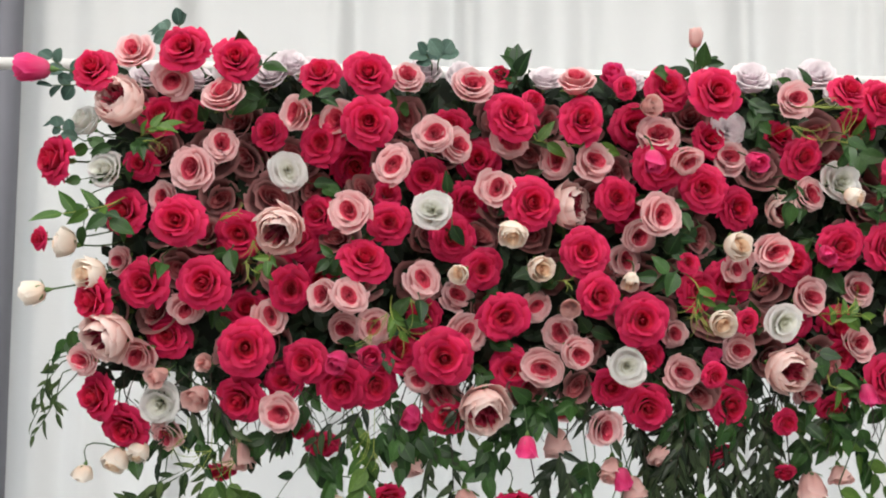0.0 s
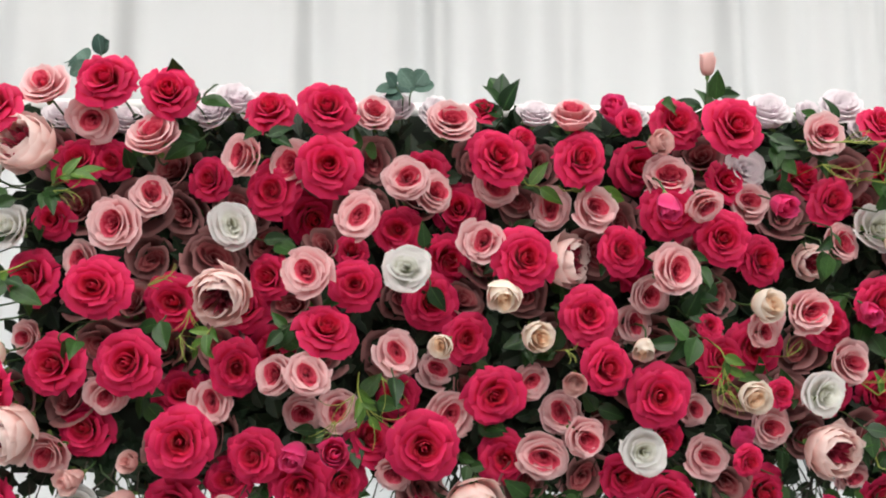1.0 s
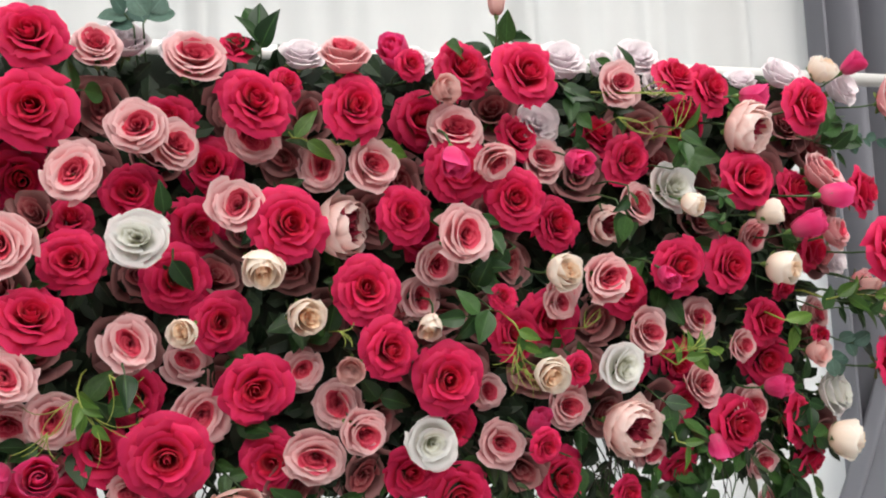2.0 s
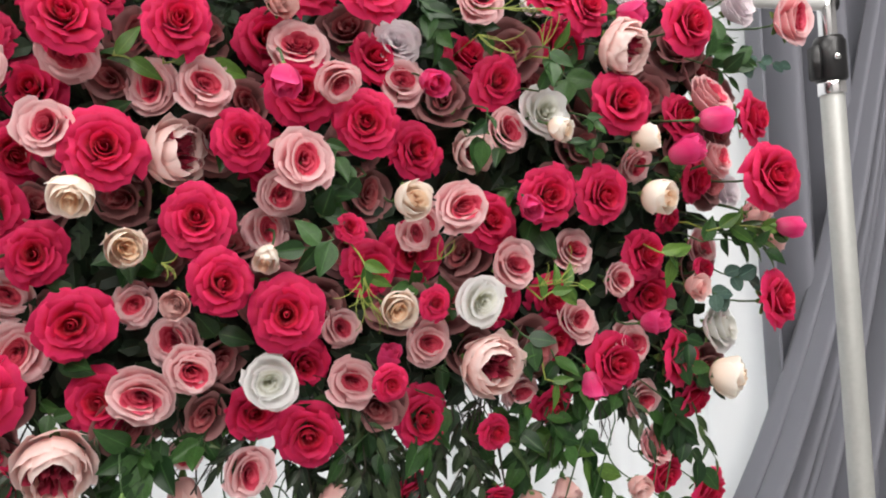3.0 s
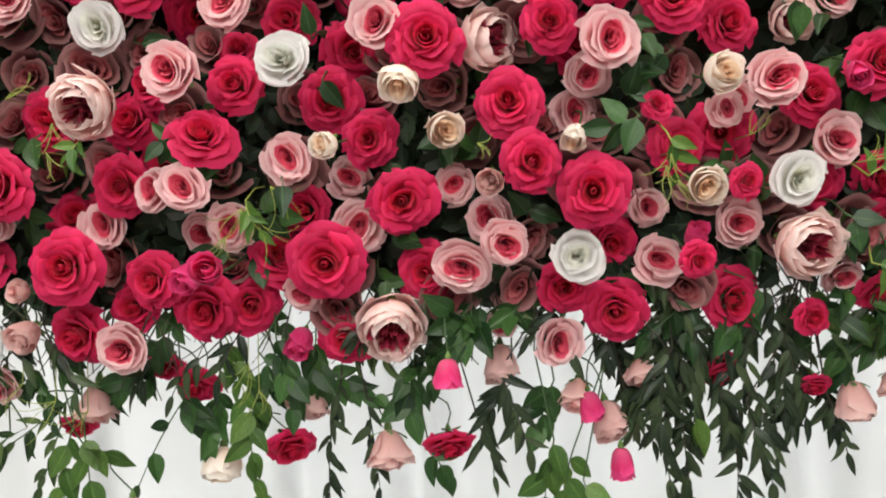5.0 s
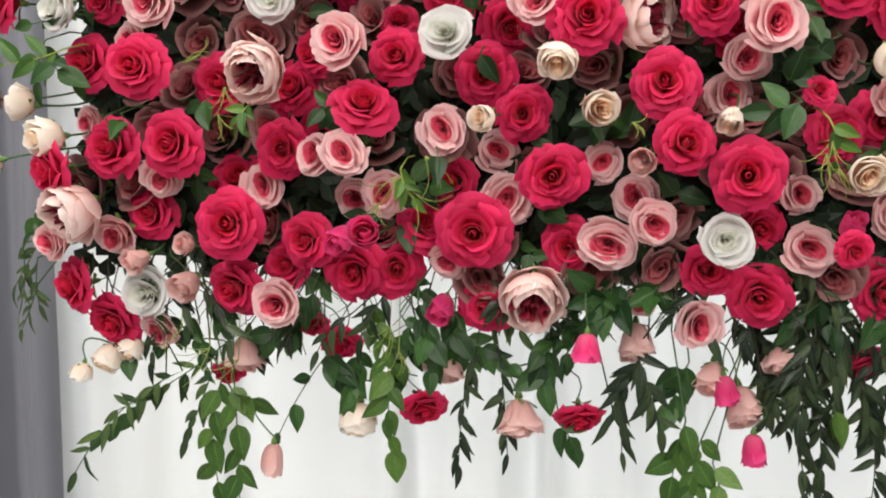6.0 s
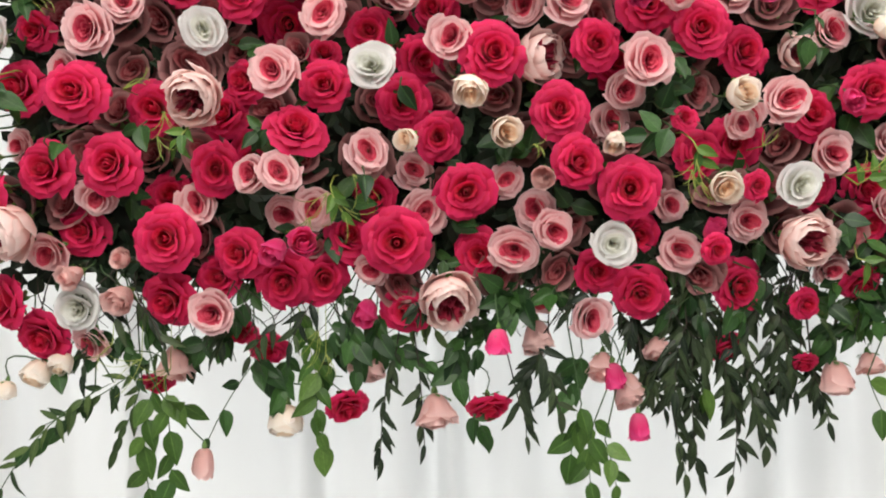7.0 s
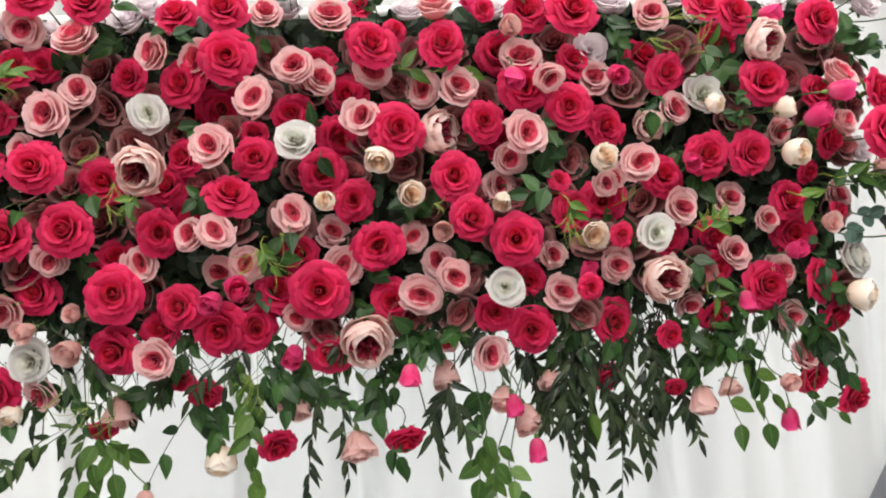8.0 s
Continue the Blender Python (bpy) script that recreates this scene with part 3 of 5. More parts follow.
def white_fold(s, t):
    x, z = -1.10 + 2.60 * s, 2.9 - 2.88 * t
    sway = 0.02 * noise.noise(Vector((x * 0.8, z * 0.5, 4)))
    y = 2.11 + 0.015 * math.sin(19 * (x + sway) + 1.2 * math.sin(4.1 * x)) + 0.010 * math.sin(43 * (x + sway) + 2.0 * math.sin(6.3 * x))
    for cx, depth, width in CREASES:
        y -= 0.7 * depth * math.exp(-(((x + sway * 0.6 - cx) / width) ** 2))
    return x, y + 0.006 * noise.noise(Vector((x * 6, z * 1.2, 1))), z


SLITS = ((1.545, 0.012), (1.60, 0.007), (1.672, 0.007))


def grey_fold(x0, x1, y0):
    def place(s, t):
        x, z = x0 + (x1 - x0) * s, 2.9 - 2.88 * t
        y = y0 + 0.042 * math.sin(52 * x + 1.7 * math.sin(9 * x)) + 0.018 * math.sin(91 * x) + 0.01 * noise.noise(Vector((x * 5, z, 2)))
        for cx, width in SLITS:
            y += 0.12 * math.exp(-(((x - cx) / width) ** 2))
        return x + 0.012 * noise.noise(Vector((x * 3, z * 0.9, 8))), y, z
    return place


def swept_fold(s, t):
    """Grey drape that hangs from high up beside the pole and flares across the white cloth towards the floor."""
    z = 2.85 - 2.80 * t
    h = 1.67 - z
    left = 1.613 - 0.30 * h - (0.20 * h * h if h > 0 else 0)
    right = left + 0.20 + 0.42 * t + 0.35 * max(0, h) ** 1.5
    x = left + (right - left) * s ** 1.15
    deep = 0.017 + 0.032 * t
    y = 1.97 + deep * math.sin(52 * s + 2.2 * math.sin(7 * s) + 1.2 * t) + deep * 0.6 * math.sin(113 * s + 3 * t + 1.5 * math.sin(11 * s)) + 0.05 * s
    return x, y, z


sheet("white_curtain", 420, 14, white_fold, WHITE_CLOTH, "white satin curtain hanging in soft folds")
sheet("grey_curtain", 110, 14, grey_fold(-2.2, -0.958, 2.05), GREY_CLOTH, "blue-grey curtain hanging straight beside the white one")
sheet("grey_curtain", 340, 14, grey_fold(1.42, 2.6, 2.06), GREY_CLOTH, "blue-grey curtain in narrow straight folds")
sheet("swept_curtain", 260, 40, swept_fold, GREY_CLOTH, "blue-grey drape gathered high and swept to one side")

# rail from which the curtains hang
rail = tagged(new("curtain_rail", mesh_from("curtain_rail", tube(bmesh.new(), [(-3.5, 2.07, 2.9), (3.5, 2.07, 2.9)], 0.015, 10), ALU)), "thin metal curtain rail between the walls", "rail", kind="structure")


# ---- the stand ----
BAR_Y, BAR_Z = 1.60, 1.83


def stand_pole(x):
    t = thing("stand_pole", "aluminium telescopic pole with a black clamp", "stand", "poles of the stand")
    t.location = (x, BAR_Y, 0)
    part("tube", lathe(bmesh.new(), [(0.0190, 0.03), (0.0190, 1.68), (0.0182, 1.682)], 28), ALU, t, "matt aluminium lower tube")
    part("ring", lathe(bmesh.new(), [(0.0215, 1.682), (0.0220, 1.684), (0.0220, 1.700), (0.0215, 1.703)], 28), CHROME, t, "bright metal ring")
    clamp = part("clamp", lathe(bmesh.new(), [(0.022, 1.703), (0.026, 1.708), (0.026, 1.765), (0.022, 1.775)], 20), BLACK, t, "black plastic clamp")
    bm = bmesh.new()
    box(bm, (-0.036, -0.012, 1.705), (-0.024, 0.012, 1.76))
    bmesh.ops.bevel(bm, geom=bm.edges[:], offset=0.003, segments=2, affect="EDGES")
    part("lever", bm, BLACK, clamp)
    bm = bmesh.new()
    bmesh.ops.create_uvsphere(bm, u_segments=10, v_segments=6, radius=0.006, matrix=Matrix.Translation((-0.010, -0.027, 1.738)))
    part("screw", bm, CHROME, clamp, "chrome screw")
    part("inner_tube", lathe(bmesh.new(), [(0.0145, 1.66), (0.0145, 1.872), (0.013, 1.876)], 24), CHROME, t, "bright upper tube")
    for z, side in ((1.838, -0.006), (1.846, 0.009)):
        bm = bmesh.new()
        bmesh.ops.create_cone(bm, cap_ends=True, segments=10, radius1=0.0035, radius2=0.0035, depth=0.003, matrix=Matrix.Translation((side, -0.0135, z)) @ Matrix.Rotation(radians(90), 4, "X"))
        part("hole", bm, BLACK, t)
    part("base", lathe(bmesh.new(), [(0.20, 0.0), (0.20, 0.008), (0.03, 0.014), (0.026, 0.05)], 32), ALU, t, "flat round base plate")


stand_pole(1.228)
stand_pole(-0.92)
crossbar = thing("crossbar", "white round crossbar resting on the two poles", "rail")
crossbar.location = (-0.95, BAR_Y, BAR_Z)
part("tube", tube(bmesh.new(), [(0, 0, 0), (2.182, 0, 0)], 0.011, 16), WHITE_PAINT, crossbar)
for cap_x in (-0.012, 2.182):
    part("end_cap", tube(bmesh.new(), [(cap_x, 0, 0), (cap_x + 0.012, 0, 0)], 0.013, 16), BLACK, crossbar, "black plastic end cap")

# draped plinth beside the pole
bm = bmesh.new()
box(bm, (1.17, 1.68, 0.0), (2.0, 1.93, 0.75))
bmesh.ops.bevel(bm, geom=[e for e in bm.edges if max(v.co.z for v in e.verts) > 0.7], offset=0.012, segments=3, affect="EDGES")
tagged(new("draped_plinth", mesh_from("draped_plinth", bm, WHITE_CLOTH)), "low plinth under a white cloth beside the pole", "table")

# added backing that carries the stems and keeps window light out of the gaps
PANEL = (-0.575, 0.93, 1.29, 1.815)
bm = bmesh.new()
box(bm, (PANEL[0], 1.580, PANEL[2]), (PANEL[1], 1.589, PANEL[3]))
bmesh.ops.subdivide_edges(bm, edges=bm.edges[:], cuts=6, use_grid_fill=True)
panel_board = tagged(new("backing_board", mesh_from("backing_board", bm, FELT, False)), "added dark green felt board that blocks light behind the flowers", "board")

# leaf mat that fills the gaps, with their shade in its colour
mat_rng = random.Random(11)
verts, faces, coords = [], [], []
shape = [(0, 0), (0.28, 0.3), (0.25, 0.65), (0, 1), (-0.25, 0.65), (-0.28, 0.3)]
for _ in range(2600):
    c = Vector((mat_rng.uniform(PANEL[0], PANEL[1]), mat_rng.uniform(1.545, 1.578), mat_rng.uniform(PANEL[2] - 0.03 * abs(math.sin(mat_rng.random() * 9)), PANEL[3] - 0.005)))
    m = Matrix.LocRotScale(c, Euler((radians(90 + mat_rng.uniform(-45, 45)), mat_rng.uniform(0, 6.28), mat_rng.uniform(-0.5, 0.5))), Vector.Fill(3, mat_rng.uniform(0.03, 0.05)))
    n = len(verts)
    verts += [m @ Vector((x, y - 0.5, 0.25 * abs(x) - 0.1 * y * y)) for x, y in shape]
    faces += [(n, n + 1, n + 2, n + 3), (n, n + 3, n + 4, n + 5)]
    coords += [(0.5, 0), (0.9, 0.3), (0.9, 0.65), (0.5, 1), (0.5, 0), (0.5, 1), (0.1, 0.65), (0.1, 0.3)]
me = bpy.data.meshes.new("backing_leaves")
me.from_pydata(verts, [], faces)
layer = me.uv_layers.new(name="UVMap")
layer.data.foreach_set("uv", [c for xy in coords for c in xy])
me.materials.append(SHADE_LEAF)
tagged(new("backing_leaves", me), "dense mat of small green leaves on the board, darkened like shade", "leaves", kind="stuff")


# ---- flowers ----
LABELS = {
    "crimson": "open crimson silk rose with pointed petals",
    "pink": "blush pink silk rose with a red heart",
    "white": "white silk rose with a creamy heart",
    "peony": "blush silk peony with a dark maroon heart",
    # "dusty" is the pink rose with painted shade, not another flower
    "dusty": "pink silk rose coloured as if in shade, deep in the garland",
    "lilac": "pale lilac silk rose at the garland's back",
    "hot_bud": "hot pink silk rosebud with green sepals",
    "cream_bud": "cream silk rosebud with a peach heart",
    "pink_bud": "pale pink silk rosebud half open",
    "tight_bud": "tight peach-pink silk rosebud with green sepals",
}


def templates(kind, count):
    made = []
    for k in range(count):
        rng = random.Random(f"{kind}{k}")
        label = LABELS[kind]
        if kind == "crimson":
            t = crimson_rose(rng, CRIMSON, CRIMSON_HEART, label)
        elif kind == "pink":
            t = garden_rose(rng, PINK, PINK_HEART, label)
        elif kind == "white":
            t = garden_rose(rng, WHITE, WHITE_HEART, label, True)
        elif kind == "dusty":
            t = garden_rose(rng, SHADED_ROSE, SHADED_ROSE_HEART, label, sparse=True)
        elif kind == "lilac":
            t = garden_rose(rng, LILAC, LILAC, label)
        elif kind == "peony":
            t = peony(rng, PEONY, MAROON, label)
        elif kind == "hot_bud":
            t = rosebud(rng, HOT, HOT, label, 0.3 + 0.45 * k)
        elif kind == "tight_bud":
            t = rosebud(rng, BUD_PINK, BUD_PINK, label)
        elif kind == "cream_bud":
            t = half_open_rose(rng, CREAM, PEACH_HEART, label)
        else:
            t = half_open_rose(rng, BUD_PINK, CORAL_HEART if k else BUD_PINK, label, 0.4 + 0.3 * k)
        wide = max(math.hypot(v.co.x, v.co.y) for c in t.children if c.name.startswith("petal") for v in c.data.vertices)
        made.append((t, 0.5 / wide))
    return made


KINDS = {k: templates(k, n) for k, n in (("crimson", 6), ("pink", 6), ("white", 3), ("peony", 4), ("lilac", 2), ("dusty", 4), ("hot_bud", 3), ("cream_bud", 4), ("pink_bud", 3), ("tight_bud", 1))}
pick = random.Random(3)


def clamp_to_panel(x, z):
    return min(max(x, PANEL[0] + 0.03), PANEL[1] - 0.03), min(max(z, PANEL[2] + 0.03), PANEL[3] - 0.03)


FULLNESS = {"crimson": 1.13, "pink": 1.10, "white": 1.08, "peony": 1.10, "hot_bud": 0.95, "dusty": 1.15, "cream_bud": 1.10, "pink_bud": 1.1}


PLACED = []


def flower(kind, x, y, z, size, az=0.0, el=0.0):
    """A flower of that kind and width, its face turned az degrees to the right of straight ahead and el degrees upward, with a stem back to the board."""
    model, fit_size = pick.choice(KINDS[kind])
    a, e = radians(az), radians(el)
    axis = Vector((math.sin(a) * math.cos(e), -math.cos(a) * math.cos(e), math.sin(e)))
    turn = axis.to_track_quat("Z", "Y") @ Euler((0, 0, pick.uniform(0, 6.283))).to_quaternion()
    bud = kind.endswith("bud")
    s = size * fit_size * FULLNESS.get(kind, 1.08)
    m = Matrix.LocRotScale(Vector((x, y, z)) + axis * s * 0.12, turn, Vector((s * pick.uniform(0.90, 1.06), s * pick.uniform(0.90, 1.06), s * pick.uniform(0.95, 1.15) * (1.14 if kind in ("hot_bud", "tight_bud") else (1.3 if kind == "pink_bud" else (1.22 if bud else 1.08))))))
    ob = copy_thing(model, m)
    PLACED.append((x, y, z))
    start = m @ Vector((0, 0, -0.80 if kind in ("hot_bud", "tight_bud") else (-0.60 if bud else -0.48)))
    low = z < PANEL[2]
    sway = 0.07 if low else 0.02
    px, pz = clamp_to_panel(x + pick.uniform(-sway, sway), z + 0.03)
    end = Vector((px, 1.572, min(pz, z + pick.uniform(0.05, 0.10)))) if low else Vector((px, 1.582, pz))
    mid = start - axis * min(0.06, 0.6 * (end - start).length) + Vector((pick.uniform(-0.5, 0.5) * sway, 0, 0))
    back = m.inverted()
    pts = [back @ (start * (1 - t) ** 2 + mid * 2 * t * (1 - t) + end * t * t) for t in (0, 0.2, 0.4, 0.6, 0.8, 1)]
    part("stem", tube(bmesh.new(), pts, (0.0011 if low else 0.0016) / s, 5), STEM, ob)
    return ob


flower("crimson", -0.565, 1.445, 1.783, 0.077, -11, 19)
flower("crimson", -0.422, 1.445, 1.821, 0.084, -6, 8)
flower("crimson", -0.340, 1.445, 1.804, 0.084, 5, 9)
flower("crimson", -0.637, 1.480, 1.641, 0.085, -34, -3)
flower("crimson", -0.478, 1.515, 1.724, 0.074, 4, 16)
flower("crimson", -0.431, 1.515, 1.725, 0.063, 1, -14)
flower("crimson", -0.508, 1.515, 1.642, 0.063, -6, -6)
flower("crimson", -0.208, 1.480, 1.791, 0.075, 2, 25)
flower("crimson", -0.126, 1.445, 1.786, 0.081, 0, 10)
flower("crimson", -0.125, 1.445, 1.707, 0.089, 2, -2)
flower("crimson", -0.295, 1.515, 1.699, 0.069, -12, 1)
flower("crimson", -0.203, 1.480, 1.675, 0.082, -6, -3)
flower("crimson", -0.425, 1.445, 1.542, 0.087, 1, 0)
flower("crimson", -0.534, 1.515, 1.560, 0.083, -12, 3)
flower("crimson", -0.340, 1.515, 1.525, 0.087, -6, 3)
flower("crimson", -0.209, 1.515, 1.561, 0.072, -29, 5)
flower("crimson", -0.088, 1.466, 1.545, 0.074, -4, 3)
flower("crimson", -0.095, 1.515, 1.597, 0.055, 5, 24)
flower("crimson", -0.029, 1.515, 1.627, 0.075, -2, -1)
flower("crimson", -0.657, 1.480, 1.511, 0.042, -33, -2)
flower("crimson", -0.559, 1.460, 1.414, 0.080, -32, -8)
flower("crimson", -0.489, 1.490, 1.442, 0.091, -8, 5)
flower("crimson", -0.382, 1.455, 1.443, 0.091, -7, -2)
flower("crimson", -0.461, 1.541, 1.353, 0.077, -5, 4)
flower("crimson", -0.251, 1.499, 1.437, 0.080, 9, -4)
flower("crimson", -0.127, 1.445, 1.483, 0.082, 15, 24)
flower("crimson", -0.318, 1.475, 1.339, 0.089, 6, -0)
flower("crimson", -0.227, 1.517, 1.315, 0.079, -10, 2)
flower("crimson", -0.166, 1.529, 1.274, 0.086, -1, -15)
flower("crimson", -0.112, 1.544, 1.276, 0.080, 11, -9)
flower("crimson", 0.003, 1.481, 1.327, 0.092, -0, -2)
flower("crimson", -0.569, 1.519, 1.254, 0.086, -33, -5)
flower("crimson", -0.531, 1.550, 1.199, 0.088, -7, -23)
flower("crimson", 0.012, 1.544, 1.226, 0.080, -8, -12)
flower("crimson", -0.205, 1.576, 1.169, 0.061, -2, -39)
flower("crimson", 0.091, 1.480, 1.795, 0.051, 3, 33)
flower("crimson", 0.107, 1.445, 1.719, 0.086, 1, 5)
flower("crimson", 0.148, 1.480, 1.753, 0.045, 20, 10)
flower("crimson", 0.293, 1.445, 1.772, 0.044, 8, -3)
flower("crimson", 0.371, 1.480, 1.778, 0.082, 8, 11)
flower("crimson", 0.443, 1.445, 1.766, 0.090, 6, 8)
flower("crimson", 0.680, 1.480, 1.780, 0.073, 9, 27)
flower("crimson", 0.222, 1.445, 1.717, 0.081, 5, 2)
flower("crimson", 0.357, 1.480, 1.651, 0.087, -2, -8)
flower("crimson", 0.455, 1.515, 1.700, 0.072, 11, 11)
flower("crimson", 0.433, 1.480, 1.612, 0.083, -6, -1)
flower("crimson", 0.503, 1.517, 1.584, 0.079, 7, -1)
flower("crimson", 0.141, 1.448, 1.579, 0.091, 4, -1)
flower("crimson", 0.287, 1.484, 1.595, 0.073, -2, -4)
flower("crimson", 0.234, 1.478, 1.503, 0.079, -5, 6)
flower("crimson", 0.064, 1.490, 1.472, 0.075, 4, -1)
flower("crimson", 0.016, 1.511, 1.525, 0.080, 2, -2)
flower("crimson", 0.256, 1.469, 1.430, 0.083, 11, -1)
flower("crimson", 0.100, 1.481, 1.395, 0.087, 1, -5)
flower("crimson", 0.326, 1.466, 1.392, 0.085, -5, 1)
flower("crimson", 0.120, 1.529, 1.304, 0.084, -8, 4)
flower("crimson", 0.352, 1.529, 1.244, 0.084, -3, -11)
flower("crimson", 0.435, 1.436, 1.307, 0.042, 8, -12)
flower("crimson", 0.499, 1.544, 1.246, 0.084, 3, -5)
flower("crimson", 0.594, 1.538, 1.219, 0.051, 15, -11)
flower("crimson", 0.507, 1.484, 1.392, 0.044, 4, 3)
flower("crimson", 0.405, 1.475, 1.488, 0.040, -1, 11)
flower("crimson", 0.436, 1.517, 1.440, 0.074, 2, 1)
flower("crimson", 0.594, 1.511, 1.493, 0.081, -0, 3)
flower("crimson", 0.617, 1.515, 1.673, 0.074, -0, -2)
flower("crimson", 0.757, 1.445, 1.632, 0.082, 2, 3)
flower("crimson", 0.886, 1.515, 1.629, 0.072, 19, 7)
flower("crimson", 0.979, 1.481, 1.620, 0.075, 30, 0)
flower("crimson", 0.885, 1.487, 1.537, 0.068, 33, -9)
flower("crimson", 0.931, 1.388, 1.528, 0.093, 6, 1)
flower("crimson", 0.858, 1.517, 1.488, 0.045, 21, -25)
flower("crimson", 0.663, 1.478, 1.520, 0.085, -5, -1)
flower("crimson", 0.736, 1.472, 1.517, 0.077, 5, -4)
flower("crimson", 0.811, 1.505, 1.439, 0.075, 10, 2)
flower("crimson", 0.895, 1.495, 1.416, 0.034, 15, 14)
flower("crimson", 0.989, 1.468, 1.368, 0.084, 25, 3)
flower("crimson", 0.773, 1.537, 1.295, 0.082, 5, -4)
flower("crimson", 0.861, 1.515, 1.297, 0.085, 35, -0)
flower("crimson", 0.900, 1.551, 1.235, 0.077, 26, -27)
flower("crimson", 0.693, 1.545, 1.332, 0.063, -0, -3)
flower("crimson", 0.679, 1.544, 1.246, 0.063, 10, -38)
flower("crimson", 0.865, 1.582, 1.126, 0.069, 19, -24)
flower("crimson", 0.959, 1.616, 1.083, 0.071, 25, -27)
flower("crimson", 0.609, 1.582, 1.126, 0.043, -6, -51)
flower("crimson", 0.492, 1.578, 1.152, 0.064, 14, -40)
flower("crimson", 0.864, 1.445, 1.737, 0.084, 11, 0)
flower("crimson", 0.733, 1.480, 1.766, 0.075, 15, 7)
flower("crimson", -0.377, 1.592, 1.118, 0.051, -4, -52)
flower("crimson", -0.090, 1.610, 1.070, 0.079, 23, -41)
flower("crimson", 0.131, 1.591, 1.068, 0.074, 10, -53)
flower("crimson", -0.200, 1.585, 1.166, 0.063, -2, -42)
flower("crimson", -0.245, 1.581, 1.195, 0.055, -0, -42)
flower("pink", -0.503, 1.445, 1.812, 0.071, -5, 29)
flower("pink", -0.448, 1.480, 1.778, 0.076, 5, -29)
flower("pink", -0.359, 1.445, 1.745, 0.073, 5, 32)
flower("pink", -0.063, 1.480, 1.789, 0.064, 1, 19)
flower("pink", -0.176, 1.480, 1.713, 0.079, -22, -3)
flower("pink", -0.239, 1.445, 1.719, 0.062, -32, -9)
flower("pink", -0.367, 1.480, 1.670, 0.063, 14, 10)
flower("pink", -0.403, 1.445, 1.626, 0.078, -7, -5)
flower("pink", -0.469, 1.515, 1.583, 0.063, -13, 6)
flower("pink", -0.149, 1.415, 1.559, 0.071, -9, 0)
flower("pink", -0.084, 1.433, 1.635, 0.071, 5, -2)
flower("pink", -0.019, 1.445, 1.688, 0.073, 0, 2)
flower("pink", 0.020, 1.480, 1.677, 0.062, 24, 4)
flower("pink", -0.537, 1.519, 1.478, 0.053, -25, -4)
flower("pink", -0.421, 1.497, 1.402, 0.061, 6, -30)
flower("pink", -0.578, 1.483, 1.317, 0.062, -21, -2)
flower("pink", -0.502, 1.513, 1.325, 0.067, -11, -26)
flower("pink", -0.286, 1.520, 1.389, 0.065, 4, -0)
flower("pink", -0.193, 1.458, 1.426, 0.062, -22, 4)
flower("pink", -0.150, 1.433, 1.426, 0.067, 7, 3)
flower("pink", -0.033, 1.472, 1.454, 0.069, 1, -2)
flower("pink", -0.113, 1.484, 1.378, 0.064, 8, -10)
flower("pink", -0.164, 1.538, 1.371, 0.058, 6, -16)
flower("pink", -0.036, 1.519, 1.290, 0.059, -15, -27)
flower("pink", -0.264, 1.496, 1.233, 0.074, -2, -3)
flower("pink", -0.462, 1.552, 1.188, 0.063, -12, -31)
flower("pink", 0.042, 1.445, 1.769, 0.070, 8, 13)
flower("pink", 0.106, 1.480, 1.688, 0.068, 6, -30)
flower("pink", 0.212, 1.445, 1.780, 0.065, -4, 48)
flower("pink", 0.572, 1.445, 1.757, 0.071, -1, 2)
flower("pink", 0.357, 1.480, 1.701, 0.074, -5, 6)
flower("pink", 0.396, 1.445, 1.655, 0.059, 5, -46)
flower("pink", 0.489, 1.515, 1.671, 0.068, -5, 3)
flower("pink", 0.248, 1.480, 1.656, 0.070, 11, -4)
flower("pink", 0.192, 1.515, 1.660, 0.067, -9, -2)
flower("pink", 0.086, 1.460, 1.603, 0.073, -9, -0)
flower("pink", 0.351, 1.448, 1.563, 0.076, 6, 1)
flower("pink", 0.331, 1.505, 1.533, 0.060, 5, -10)
flower("pink", 0.316, 1.541, 1.494, 0.065, 5, -5)
flower("pink", 0.027, 1.553, 1.430, 0.060, 6, -0)
flower("pink", 0.162, 1.535, 1.412, 0.062, -1, -2)
flower("pink", 0.041, 1.508, 1.368, 0.073, 1, -5)
flower("pink", 0.202, 1.532, 1.367, 0.066, -13, -0)
flower("pink", 0.167, 1.487, 1.312, 0.073, -4, -10)
flower("pink", 0.219, 1.457, 1.338, 0.061, 13, -17)
flower("pink", 0.279, 1.532, 1.207, 0.067, 11, -7)
flower("pink", 0.406, 1.514, 1.304, 0.067, 7, -4)
flower("pink", 0.505, 1.520, 1.343, 0.067, 5, -7)
flower("pink", 0.633, 1.541, 1.270, 0.060, 9, -27)
flower("pink", 0.530, 1.433, 1.505, 0.068, 9, -3)
flower("pink", 0.485, 1.478, 1.478, 0.051, -2, -7)
flower("pink", 0.615, 1.493, 1.434, 0.072, 7, -1)
flower("pink", 0.713, 1.524, 1.450, 0.066, 7, 8)
flower("pink", 0.399, 1.538, 1.369, 0.058, 5, -4)
flower("pink", 0.509, 1.516, 1.496, 0.054, -0, -20)
flower("pink", 0.911, 1.480, 1.649, 0.068, 19, 27)
flower("pink", 0.885, 1.435, 1.557, 0.052, 26, 14)
flower("pink", 0.811, 1.515, 1.563, 0.060, 15, -24)
flower("pink", 0.626, 1.515, 1.610, 0.063, 9, -2)
flower("pink", 0.770, 1.505, 1.408, 0.052, 15, -6)
